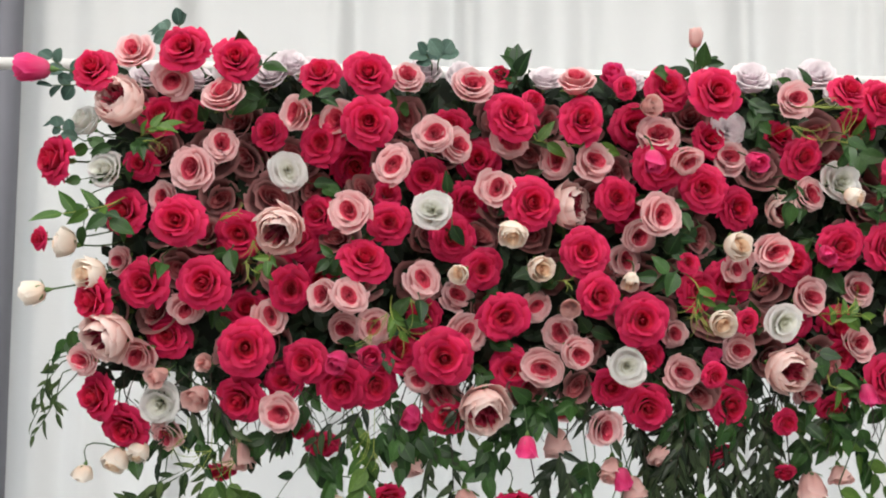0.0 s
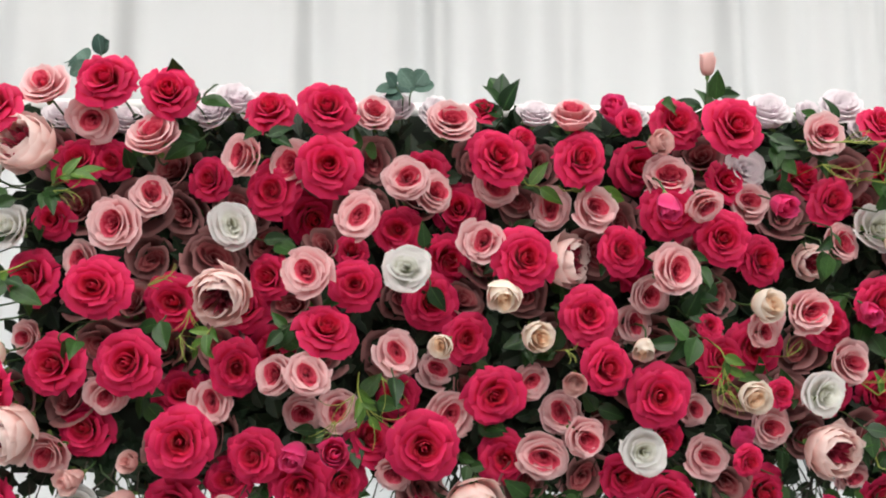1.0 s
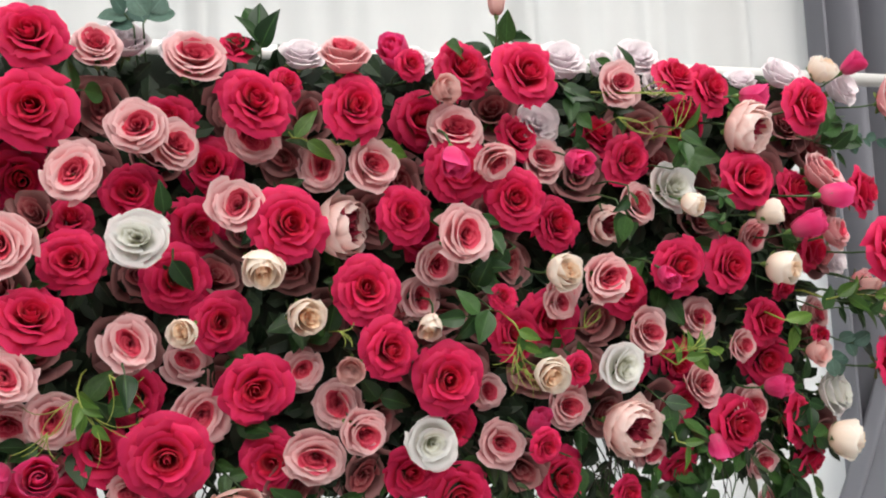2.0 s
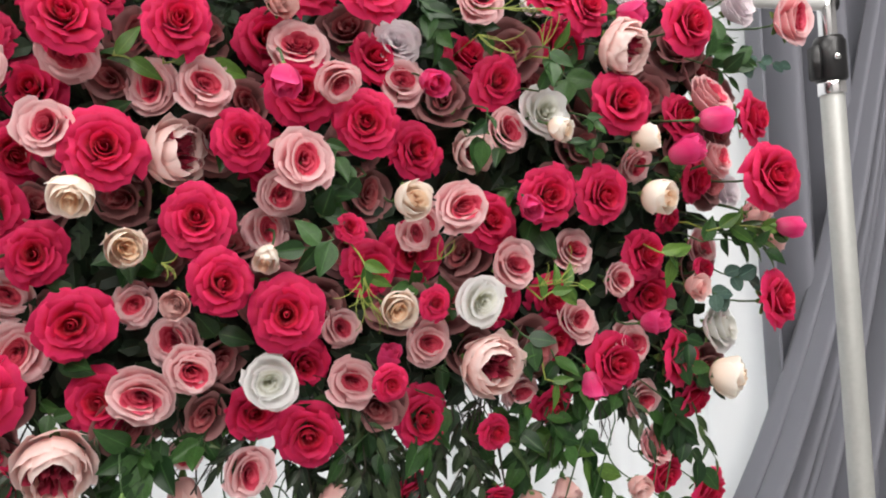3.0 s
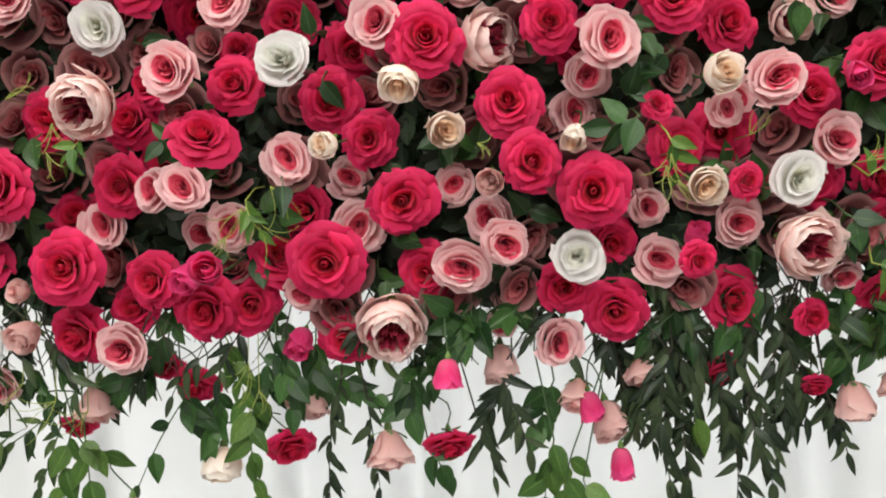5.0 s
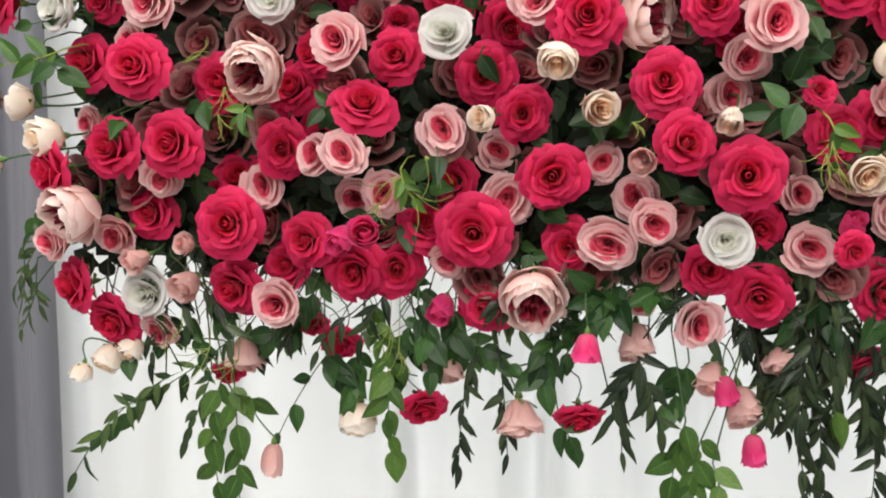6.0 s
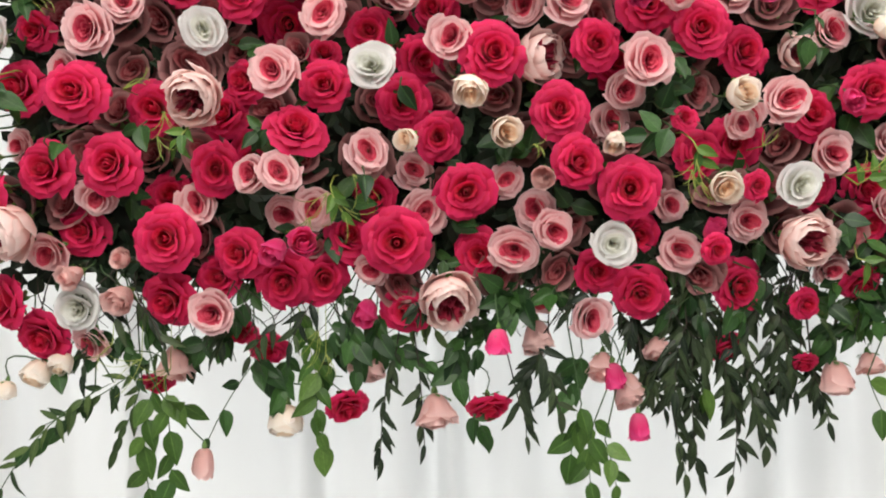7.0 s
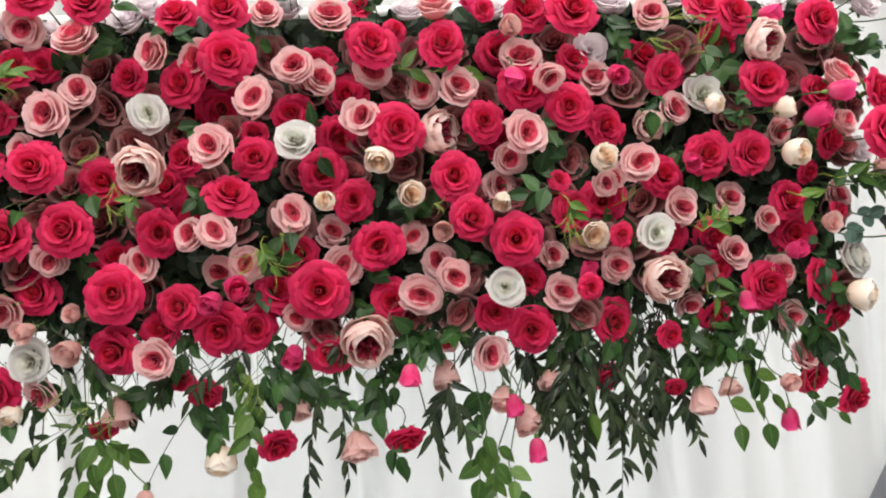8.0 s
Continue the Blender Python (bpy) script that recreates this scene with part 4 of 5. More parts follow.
flower("pink", 0.716, 1.529, 1.356, 0.062, 13, 12)
flower("pink", 0.803, 1.544, 1.319, 0.066, 5, 2)
flower("pink", 0.821, 1.556, 1.238, 0.062, 9, -13)
flower("pink", 0.911, 1.524, 1.447, 0.054, 17, -4)
flower("pink", 0.848, 1.574, 1.167, 0.064, 26, 22)
flower("pink", 0.209, 1.553, 1.232, 0.050, -7, -31)
flower("pink", 1.056, 1.480, 1.760, 0.085, 18, -1)
flower("white", -0.605, 1.515, 1.711, 0.059, -31, 24)
flower("white", -0.554, 1.480, 1.626, 0.068, -27, 2)
flower("white", -0.257, 1.478, 1.629, 0.071, 8, -2)
flower("white", -0.020, 1.421, 1.562, 0.073, -6, 4)
flower("white", -0.468, 1.526, 1.241, 0.074, 3, -3)
flower("white", 0.305, 1.478, 1.317, 0.071, -6, 0)
flower("white", 0.561, 1.466, 1.391, 0.067, 2, 4)
flower("white", 0.669, 1.487, 1.628, 0.074, 1, 6)
flower("white", 0.925, 1.511, 1.334, 0.070, 28, 6)
flower("peony", -0.521, 1.445, 1.731, 0.091, -24, 16)
flower("peony", -0.263, 1.442, 1.531, 0.087, -5, -21)
flower("peony", -0.538, 1.470, 1.358, 0.093, -23, -23)
flower("peony", 0.210, 1.511, 1.583, 0.092, 49, 1)
flower("peony", 0.073, 1.508, 1.242, 0.094, 6, -28)
flower("peony", 0.569, 1.475, 1.314, 0.092, 13, -4)
flower("peony", 0.576, 1.515, 1.582, 0.064, 1, -10)
flower("peony", 0.762, 1.445, 1.703, 0.075, 25, -20)
flower("lilac", -0.295, 1.515, 1.800, 0.073, -13, 27)
flower("lilac", -0.262, 1.515, 1.819, 0.061, 16, 39)
flower("lilac", -0.035, 1.515, 1.811, 0.064, 7, 35)
flower("lilac", 0.172, 1.515, 1.801, 0.058, 5, 40)
flower("lilac", 0.524, 1.515, 1.809, 0.078, -3, 37)
flower("lilac", 0.643, 1.515, 1.817, 0.074, 2, 30)
flower("lilac", 0.485, 1.515, 1.720, 0.068, -3, 4)
flower("lilac", 0.884, 1.515, 1.804, 0.067, 10, 39)
flower("lilac", 0.992, 1.515, 1.788, 0.066, 20, 16)
flower("hot_bud", -0.664, 1.445, 1.782, 0.060, -74, -3)
flower("hot_bud", -0.169, 1.482, 1.318, 0.048, -10, -22)
flower("hot_bud", -0.112, 1.385, 1.330, 0.050, 9, 11)
flower("hot_bud", -0.048, 1.532, 1.223, 0.048, -10, -37)
flower("hot_bud", 0.284, 1.480, 1.797, 0.051, -33, 14)
flower("hot_bud", 0.330, 1.410, 1.646, 0.039, -4, -60)
flower("hot_bud", 0.507, 1.445, 1.655, 0.042, 8, -25)
flower("hot_bud", 0.142, 1.481, 1.182, 0.043, -4, -78)
flower("hot_bud", 0.442, 1.472, 1.333, 0.037, 8, 36)
flower("hot_bud", 0.876, 1.420, 1.606, 0.047, 76, -0)
flower("hot_bud", 0.838, 1.429, 1.567, 0.047, 42, 15)
flower("hot_bud", 0.624, 1.445, 1.504, 0.035, -9, -28)
flower("hot_bud", 1.003, 1.451, 1.467, 0.041, 76, -4)
flower("hot_bud", 0.803, 1.478, 1.351, 0.042, 23, 7)
flower("hot_bud", 0.731, 1.523, 1.268, 0.043, 11, -68)
flower("hot_bud", 0.828, 1.604, 1.051, 0.041, -4, -82)
flower("hot_bud", 0.780, 1.445, 1.749, 0.043, 51, -5)
flower("hot_bud", 0.982, 1.476, 1.812, 0.041, 36, 32)
flower("hot_bud", 0.318, 1.563, 1.114, 0.042, 13, -73)
flower("hot_bud", 0.356, 1.575, 1.034, 0.045, -3, -82)
flower("cream_bud", -0.618, 1.480, 1.504, 0.050, -59, 4)
flower("cream_bud", -0.565, 1.453, 1.456, 0.056, -27, -6)
flower("cream_bud", -0.657, 1.458, 1.424, 0.045, -79, -10)
flower("cream_bud", -0.548, 1.559, 1.140, 0.052, -18, -49)
flower("cream_bud", -0.510, 1.557, 1.155, 0.044, -16, -50)
flower("cream_bud", -0.618, 1.600, 1.108, 0.038, -18, -73)
flower("cream_bud", 0.158, 1.454, 1.473, 0.049, 11, -9)
flower("cream_bud", 0.023, 1.406, 1.462, 0.036, -18, -6)
flower("cream_bud", 0.450, 1.442, 1.389, 0.048, -5, -10)
flower("cream_bud", 0.306, 1.463, 1.454, 0.037, -30, -41)
flower("cream_bud", 0.471, 1.430, 1.515, 0.053, 9, -1)
flower("cream_bud", 0.671, 1.445, 1.599, 0.035, 34, -24)
flower("cream_bud", 0.793, 1.448, 1.587, 0.046, 64, 2)
flower("cream_bud", 0.802, 1.442, 1.511, 0.052, 24, -13)
flower("cream_bud", 0.918, 1.484, 1.270, 0.058, 42, -6)
flower("cream_bud", 0.931, 1.480, 1.803, 0.045, 21, 34)
flower("pink_bud", -0.386, 1.485, 1.313, 0.033, -17, 14)
flower("pink_bud", -0.465, 1.498, 1.290, 0.044, -27, -17)
flower("pink_bud", -0.405, 1.519, 1.253, 0.051, -8, -27)
flower("pink_bud", 0.335, 1.445, 1.742, 0.041, 12, -6)
flower("tight_bud", 0.409, 1.445, 1.857, 0.029, 2, 82)
flower("cream_bud", 0.109, 1.433, 1.527, 0.051, -4, -36)
flower("pink_bud", 0.207, 1.454, 1.411, 0.037, -14, -11)
flower("pink_bud", 0.858, 1.460, 1.393, 0.039, 11, -9)
flower("pink_bud", 0.981, 1.484, 1.480, 0.041, 27, -29)
flower("pink_bud", 0.793, 1.526, 1.126, 0.036, 6, -21)
flower("pink_bud", 0.710, 1.583, 1.120, 0.047, -1, -64)
flower("pink_bud", 0.661, 1.587, 1.095, 0.059, -6, -69)
flower("pink_bud", 0.389, 1.578, 1.152, 0.053, 1, -59)
flower("pink_bud", 0.202, 1.576, 1.170, 0.048, -5, -75)
flower("pink_bud", -0.348, 1.588, 1.145, 0.072, -3, -72)
flower("tight_bud", -0.308, 1.580, 0.992, 0.040, -3, -78)
flower("cream_bud", -0.183, 1.593, 1.051, 0.063, -6, -68)
flower("pink_bud", -0.052, 1.580, 1.138, 0.067, 2, -63)
flower("pink_bud", 0.048, 1.592, 1.060, 0.067, 5, -66)
flower("pink_bud", 0.205, 1.575, 1.171, 0.058, -3, -63)
flower("pink_bud", 0.304, 1.582, 1.125, 0.055, -14, -55)
flower("pink_bud", 0.346, 1.598, 1.083, 0.060, 9, -55)
# shade-coloured pink roses behind the right end
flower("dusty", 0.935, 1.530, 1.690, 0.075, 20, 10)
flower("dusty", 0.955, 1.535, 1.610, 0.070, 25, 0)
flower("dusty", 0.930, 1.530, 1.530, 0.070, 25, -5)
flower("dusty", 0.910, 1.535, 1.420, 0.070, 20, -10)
flower("pink", 0.991, 1.510, 1.490, 0.045, 30, -20)
flower("pink_bud", 1.026, 1.505, 1.450, 0.034, 60, -15)
flower("lilac", 0.978, 1.550, 1.528, 0.060, 25, 5)
flower("dusty", 0.965, 1.545, 1.672, 0.070, 20, 15)

# deeper flowers that fill the body of the garland, most with shade in their colour
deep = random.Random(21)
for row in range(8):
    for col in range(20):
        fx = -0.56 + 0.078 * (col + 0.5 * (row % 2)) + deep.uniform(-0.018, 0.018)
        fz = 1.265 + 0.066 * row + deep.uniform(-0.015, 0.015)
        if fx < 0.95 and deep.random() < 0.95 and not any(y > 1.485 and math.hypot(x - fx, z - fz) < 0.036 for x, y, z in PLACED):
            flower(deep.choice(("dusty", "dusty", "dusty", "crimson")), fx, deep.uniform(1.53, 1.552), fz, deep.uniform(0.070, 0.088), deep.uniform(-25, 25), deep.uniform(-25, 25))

# pale flowers along the top, over the crossbar
for col in range(20):
    if deep.random() < 0.35:
        continue
    flower("lilac", -0.52 + 0.076 * col + deep.uniform(-0.02, 0.02), deep.uniform(1.535, 1.56), 1.805 + deep.uniform(-0.010, 0.012), deep.uniform(0.052, 0.068), deep.uniform(-25, 25), deep.uniform(0, 45))

for models in KINDS.values():
    for model, _ in models:
        for ob in (*model.children_recursive, model):
            bpy.data.objects.remove(ob)


# ---- greenery ----
SPRIGS = {
    "rose": ("leaf_sprig", "dark green silk rose leaves on a thin stem", STEM),
    "young": ("leaf_sprig", "bright green young leaves on a yellow-green stem", TENDRIL),
    "vine": ("hanging_vine", "trailing vine with bright green oval leaves", STEM),
    "willow": ("hanging_vine", "trailing vine with narrow dark green leaves", TWIG),
    "olive": ("hanging_vine", "trailing vine with narrow olive-green leaves", STEM),
    "euc": ("eucalyptus_sprig", "grey-green eucalyptus sprig with round leaves", STEM),
}
leafy = random.Random(8)


def sprig(kind, start, end, count, length):
    """A stem from start to end with leaves on both sides, rooted in the board."""
    name, label, stem_mat = SPRIGS[kind]
    a, b = Vector(start), Vector(end)
    t = thing(name, label, "leaves", "greenery of the garland")
    t.location = a
    px, pz = clamp_to_panel(a.x + (leafy.uniform(-0.09, 0.09) if a.z < PANEL[2] else 0), a.z + 0.02)
    root = Vector((px, 1.582, pz))
    kink = Vector((leafy.uniform(-0.03, 0.03), -0.012, leafy.uniform(-0.01, 0.03))) if a.z < PANEL[2] else Vector((0, -0.012, 0.006))
    d = (b - a) * max(0.3, 1 - 0.6 * length / max((b - a).length, 0.001))
    side = d.cross(Vector((0, 1, 0))).normalized()
    bow = side * d.length * leafy.uniform(-0.12, 0.12) + Vector((0, leafy.uniform(-0.02, 0.01), 0.06 * d.length))
    def at(u):
        return a + d * u + bow * 4 * u * (1 - u) * 0.6
    bm = bmesh.new()
    lead = [root - a, (root - a) * 0.75 + kink * 0.6, (root - a) * 0.45 + kink]
    tube(bm, lead + [at(u / 8) - a for u in range(9)], 0.0013, 5, 0.6)
    part("stem", bm, stem_mat, t)
    for k in range(count):
        u = 1.0 if k == count - 1 else min(0.97, (k + leafy.uniform(0.2, 1.0)) / count)
        p = at(u)
        along = (at(min(1, u + 0.05)) - at(max(0, u - 0.05))).normalized()
        hand = leafy.choice((-1, 1)) if kind in ("willow", "olive") else (-1 if k % 2 else 1)
        swing = leafy.uniform(0.25, 1.2) * hand * (0.15 if k == count - 1 else 1)
        across = along.cross(Vector((0, 1, 0))).normalized()
        way = along * math.cos(swing) + across * math.sin(swing)
        if kind in ("willow", "olive") or p.z < 1.25:
            way = way + Vector((leafy.uniform(-0.35, 0.35), 0, -leafy.uniform(0.2, 0.8)))
        way = (way + Vector((0, leafy.uniform(-0.35, 0.15), 0))).normalized()
        face = Vector((leafy.uniform(-0.7, 0.7), -1, leafy.uniform(-0.2, 0.75)))
        face = (face - way * face.dot(way)).normalized()
        right = way.cross(face)
        m = Matrix((right, way, face)).transposed().to_4x4()
        size = length * leafy.uniform(0.75, 1.12)
        ob = new("leaf", leafy.choice(LEAVES[kind]))
        ob.parent = t
        ob.matrix_basis = Matrix.Translation(p - a) @ m @ Matrix.Diagonal((size, size, size, 1))
    return t


sprig("euc", (-0.023, 1.480, 1.812), (-0.042, 1.489, 1.847), 4, 0.032)
sprig("euc", (-0.013, 1.480, 1.817), (0.005, 1.489, 1.853), 4, 0.038)
sprig("rose", (0.119, 1.480, 1.781), (0.109, 1.467, 1.846), 5, 0.049)
sprig("rose", (0.371, 1.480, 1.797), (0.352, 1.470, 1.827), 2, 0.047)
sprig("rose", (0.429, 1.480, 1.813), (0.463, 1.487, 1.842), 3, 0.040)
sprig("rose", (0.439, 1.480, 1.789), (0.395, 1.498, 1.821), 3, 0.044)
sprig("rose", (0.583, 1.480, 1.782), (0.576, 1.486, 1.811), 2, 0.032)
sprig("rose", (0.607, 1.480, 1.778), (0.626, 1.477, 1.798), 2, 0.040)
sprig("euc", (-0.449, 1.480, 1.849), (-0.494, 1.499, 1.877), 4, 0.034)
sprig("euc", (-0.449, 1.480, 1.863), (-0.422, 1.460, 1.881), 2, 0.028)
sprig("rose", (-0.337, 1.480, 1.823), (-0.337, 1.462, 1.847), 1, 0.047)
sprig("rose", (-0.306, 1.445, 1.791), (-0.273, 1.456, 1.818), 3, 0.044)
sprig("euc", (-0.594, 1.480, 1.775), (-0.664, 1.476, 1.816), 5, 0.032)
sprig("euc", (-0.603, 1.480, 1.765), (-0.657, 1.462, 1.759), 4, 0.028)
sprig("euc", (-0.590, 1.480, 1.672), (-0.660, 1.482, 1.706), 5, 0.024)
sprig("rose", (-0.539, 1.480, 1.664), (-0.612, 1.500, 1.660), 4, 0.041)
sprig("rose", (-0.542, 1.480, 1.617), (-0.615, 1.481, 1.606), 2, 0.037)
sprig("young", (-0.487, 1.445, 1.677), (-0.434, 1.439, 1.703), 5, 0.038)
sprig("rose", (-0.496, 1.445, 1.672), (-0.476, 1.429, 1.645), 4, 0.034)
sprig("young", (-0.528, 1.445, 1.567), (-0.629, 1.428, 1.542), 5, 0.047)
sprig("rose", (-0.537, 1.445, 1.558), (-0.513, 1.461, 1.504), 4, 0.041)
sprig("rose", (-0.573, 1.480, 1.588), (-0.593, 1.480, 1.509), 3, 0.041)
sprig("rose", (-0.468, 1.448, 1.482), (-0.472, 1.472, 1.446), 1, 0.047)
sprig("rose", (-0.450, 1.448, 1.483), (-0.438, 1.436, 1.447), 1, 0.047)
sprig("young", (-0.274, 1.447, 1.490), (-0.301, 1.445, 1.445), 6, 0.031)
sprig("rose", (-0.606, 1.504, 1.366), (-0.634, 1.504, 1.309), 4, 0.034)
sprig("olive", (-0.630, 1.522, 1.309), (-0.687, 1.538, 1.235), 6, 0.032)
sprig("olive", (-0.627, 1.519, 1.291), (-0.648, 1.547, 1.205), 5, 0.030)
sprig("olive", (-0.645, 1.542, 1.251), (-0.699, 1.566, 1.165), 6, 0.034)
sprig("young", (0.153, 1.480, 1.687), (0.201, 1.476, 1.677), 2, 0.053)
sprig("young", (0.205, 1.480, 1.679), (0.281, 1.472, 1.678), 2, 0.049)
sprig("young", (-0.085, 1.461, 1.407), (-0.062, 1.453, 1.352), 5, 0.033)
sprig("rose", (-0.040, 1.457, 1.430), (-0.032, 1.445, 1.398), 1, 0.044)
sprig("rose", (0.014, 1.480, 1.548), (0.005, 1.499, 1.510), 2, 0.049)
sprig("rose", (0.004, 1.480, 1.594), (0.013, 1.467, 1.618), 2, 0.045)
sprig("rose", (-0.134, 1.480, 1.512), (-0.120, 1.480, 1.503), 2, 0.041)
sprig("rose", (0.506, 1.480, 1.766), (0.534, 1.476, 1.700), 8, 0.036)
sprig("rose", (0.554, 1.480, 1.743), (0.611, 1.481, 1.706), 6, 0.034)
sprig("young", (0.558, 1.445, 1.745), (0.661, 1.428, 1.743), 2, 0.019)
sprig("rose", (0.661, 1.445, 1.700), (0.660, 1.438, 1.654), 2, 0.048)
sprig("rose", (0.557, 1.445, 1.605), (0.556, 1.429, 1.563), 1, 0.046)
sprig("young", (0.639, 1.465, 1.389), (0.708, 1.463, 1.409), 7, 0.033)
sprig("young", (0.410, 1.453, 1.455), (0.428, 1.481, 1.391), 4, 0.031)
sprig("rose", (0.381, 1.450, 1.473), (0.326, 1.456, 1.459), 4, 0.040)
sprig("rose", (0.429, 1.480, 1.550), (0.381, 1.494, 1.531), 3, 0.049)
sprig("rose", (0.173, 1.525, 1.243), (0.128, 1.503, 1.263), 2, 0.046)
sprig("rose", (0.164, 1.531, 1.233), (0.147, 1.528, 1.206), 1, 0.050)
sprig("rose", (0.173, 1.525, 1.243), (0.194, 1.536, 1.228), 2, 0.046)
sprig("rose", (0.614, 1.472, 1.347), (0.646, 1.489, 1.304), 3, 0.041)
sprig("rose", (-0.092, 1.480, 1.729), (-0.055, 1.483, 1.749), 2, 0.041)
sprig("rose", (-0.219, 1.445, 1.751), (-0.237, 1.440, 1.751), 2, 0.037)
sprig("rose", (-0.210, 1.445, 1.747), (-0.182, 1.450, 1.738), 2, 0.037)
sprig("rose", (-0.298, 1.480, 1.753), (-0.334, 1.489, 1.734), 3, 0.043)
sprig("rose", (-0.346, 1.480, 1.500), (-0.374, 1.502, 1.472), 3, 0.041)
sprig("rose", (-0.171, 1.481, 1.493), (-0.208, 1.477, 1.474), 3, 0.037)
sprig("rose", (0.074, 1.505, 1.357), (0.113, 1.505, 1.348), 3, 0.038)
sprig("rose", (0.372, 1.480, 1.502), (0.400, 1.493, 1.512), 3, 0.043)
sprig("rose", (0.528, 1.519, 1.314), (0.492, 1.514, 1.304), 2, 0.048)
sprig("rose", (0.674, 1.518, 1.316), (0.700, 1.517, 1.267), 4, 0.048)
sprig("rose", (0.369, 1.480, 1.528), (0.407, 1.472, 1.520), 3, 0.042)
sprig("rose", (0.379, 1.480, 1.593), (0.403, 1.464, 1.553), 3, 0.036)
sprig("young", (0.804, 1.456, 1.440), (0.852, 1.471, 1.417), 5, 0.040)
sprig("young", (0.875, 1.451, 1.465), (1.008, 1.465, 1.460), 6, 0.040)
sprig("rose", (0.867, 1.454, 1.451), (0.984, 1.450, 1.432), 6, 0.036)
sprig("euc", (0.900, 1.500, 1.386), (0.936, 1.490, 1.361), 5, 0.030)
sprig("euc", (0.925, 1.496, 1.407), (0.973, 1.482, 1.393), 4, 0.027)
sprig("rose", (0.833, 1.496, 1.293), (0.901, 1.504, 1.263), 4, 0.039)
sprig("rose", (0.848, 1.475, 1.330), (0.853, 1.476, 1.299), 2, 0.032)
sprig("rose", (0.849, 1.529, 1.236), (0.923, 1.560, 1.112), 9, 0.041)
sprig("rose", (0.828, 1.555, 1.227), (0.907, 1.583, 1.143), 7, 0.042)
sprig("young", (0.653, 1.500, 1.286), (0.695, 1.504, 1.263), 3, 0.040)
sprig("rose", (0.603, 1.481, 1.320), (0.635, 1.473, 1.303), 3, 0.033)
sprig("rose", (0.679, 1.445, 1.582), (0.730, 1.453, 1.567), 6, 0.024)
sprig("rose", (0.575, 1.445, 1.623), (0.557, 1.427, 1.564), 3, 0.033)
sprig("rose", (0.703, 1.445, 1.615), (0.723, 1.433, 1.581), 4, 0.025)
sprig("vine", (0.834, 1.564, 1.107), (0.915, 1.563, 1.050), 4, 0.039)
sprig("rose", (0.852, 1.567, 1.088), (0.844, 1.569, 1.043), 2, 0.036)
sprig("vine", (0.698, 1.564, 1.108), (0.728, 1.561, 1.023), 2, 0.058)
sprig("vine", (0.740, 1.565, 1.102), (0.783, 1.572, 1.031), 2, 0.043)
sprig("vine", (0.607, 1.556, 1.226), (0.716, 1.569, 1.165), 7, 0.043)
sprig("rose", (0.658, 1.573, 1.188), (0.625, 1.593, 1.120), 7, 0.046)
sprig("vine", (0.716, 1.574, 1.181), (0.810, 1.591, 1.080), 5, 0.050)
sprig("rose", (0.739, 1.565, 1.211), (0.767, 1.600, 1.111), 6, 0.043)
sprig("rose", (0.154, 1.525, 1.243), (0.131, 1.525, 1.253), 2, 0.044)
sprig("rose", (0.148, 1.525, 1.244), (0.178, 1.541, 1.233), 3, 0.043)
sprig("willow", (0.625, 1.584, 1.112), (0.661, 1.603, 1.010), 11, 0.035)
sprig("willow", (0.426, 1.536, 1.261), (0.404, 1.573, 1.171), 14, 0.046)
sprig("willow", (0.404, 1.535, 1.263), (0.471, 1.583, 1.201), 10, 0.049)
sprig("willow", (0.470, 1.557, 1.225), (0.369, 1.580, 1.183), 12, 0.051)
sprig("willow", (0.544, 1.552, 1.233), (0.567, 1.615, 1.024), 18, 0.041)
sprig("willow", (0.515, 1.559, 1.220), (0.496, 1.605, 1.035), 16, 0.041)
sprig("willow", (0.561, 1.562, 1.215), (0.608, 1.600, 1.058), 14, 0.040)
sprig("willow", (0.471, 1.572, 1.193), (0.442, 1.589, 1.019), 16, 0.041)
sprig("willow", (0.328, 1.575, 1.208), (0.411, 1.604, 1.122), 12, 0.040)
sprig("willow", (0.411, 1.576, 1.170), (0.362, 1.588, 1.055), 13, 0.041)
sprig("olive", (-0.360, 1.575, 1.174), (-0.570, 1.579, 1.046), 14, 0.043)
sprig("olive", (-0.434, 1.561, 1.125), (-0.631, 1.563, 0.950), 11, 0.045)
sprig("rose", (-0.472, 1.584, 1.111), (-0.594, 1.587, 1.008), 6, 0.039)
sprig("olive", (-0.399, 1.583, 1.121), (-0.456, 1.592, 0.994), 8, 0.042)
sprig("vine", (-0.369, 1.561, 1.126), (-0.400, 1.587, 0.924), 7, 0.055)
sprig("vine", (-0.356, 1.562, 1.118), (-0.356, 1.571, 0.895), 7, 0.051)
sprig("vine", (-0.358, 1.566, 1.092), (-0.299, 1.550, 1.084), 3, 0.052)
sprig("rose", (-0.206, 1.576, 1.167), (-0.320, 1.611, 1.007), 4, 0.039)
sprig("rose", (-0.224, 1.578, 1.150), (-0.176, 1.589, 1.091), 7, 0.045)
sprig("young", (-0.150, 1.555, 1.228), (-0.125, 1.566, 1.109), 9, 0.040)
sprig("rose", (-0.173, 1.577, 1.159), (-0.194, 1.572, 1.073), 7, 0.043)
sprig("vine", (-0.119, 1.558, 1.147), (-0.124, 1.565, 0.993), 8, 0.048)
sprig("rose", (-0.089, 1.572, 1.194), (-0.143, 1.581, 1.091), 7, 0.047)
sprig("willow", (-0.008, 1.577, 1.162), (-0.045, 1.615, 0.964), 15, 0.040)
sprig("willow", (0.024, 1.579, 1.145), (0.030, 1.619, 0.983), 12, 0.039)
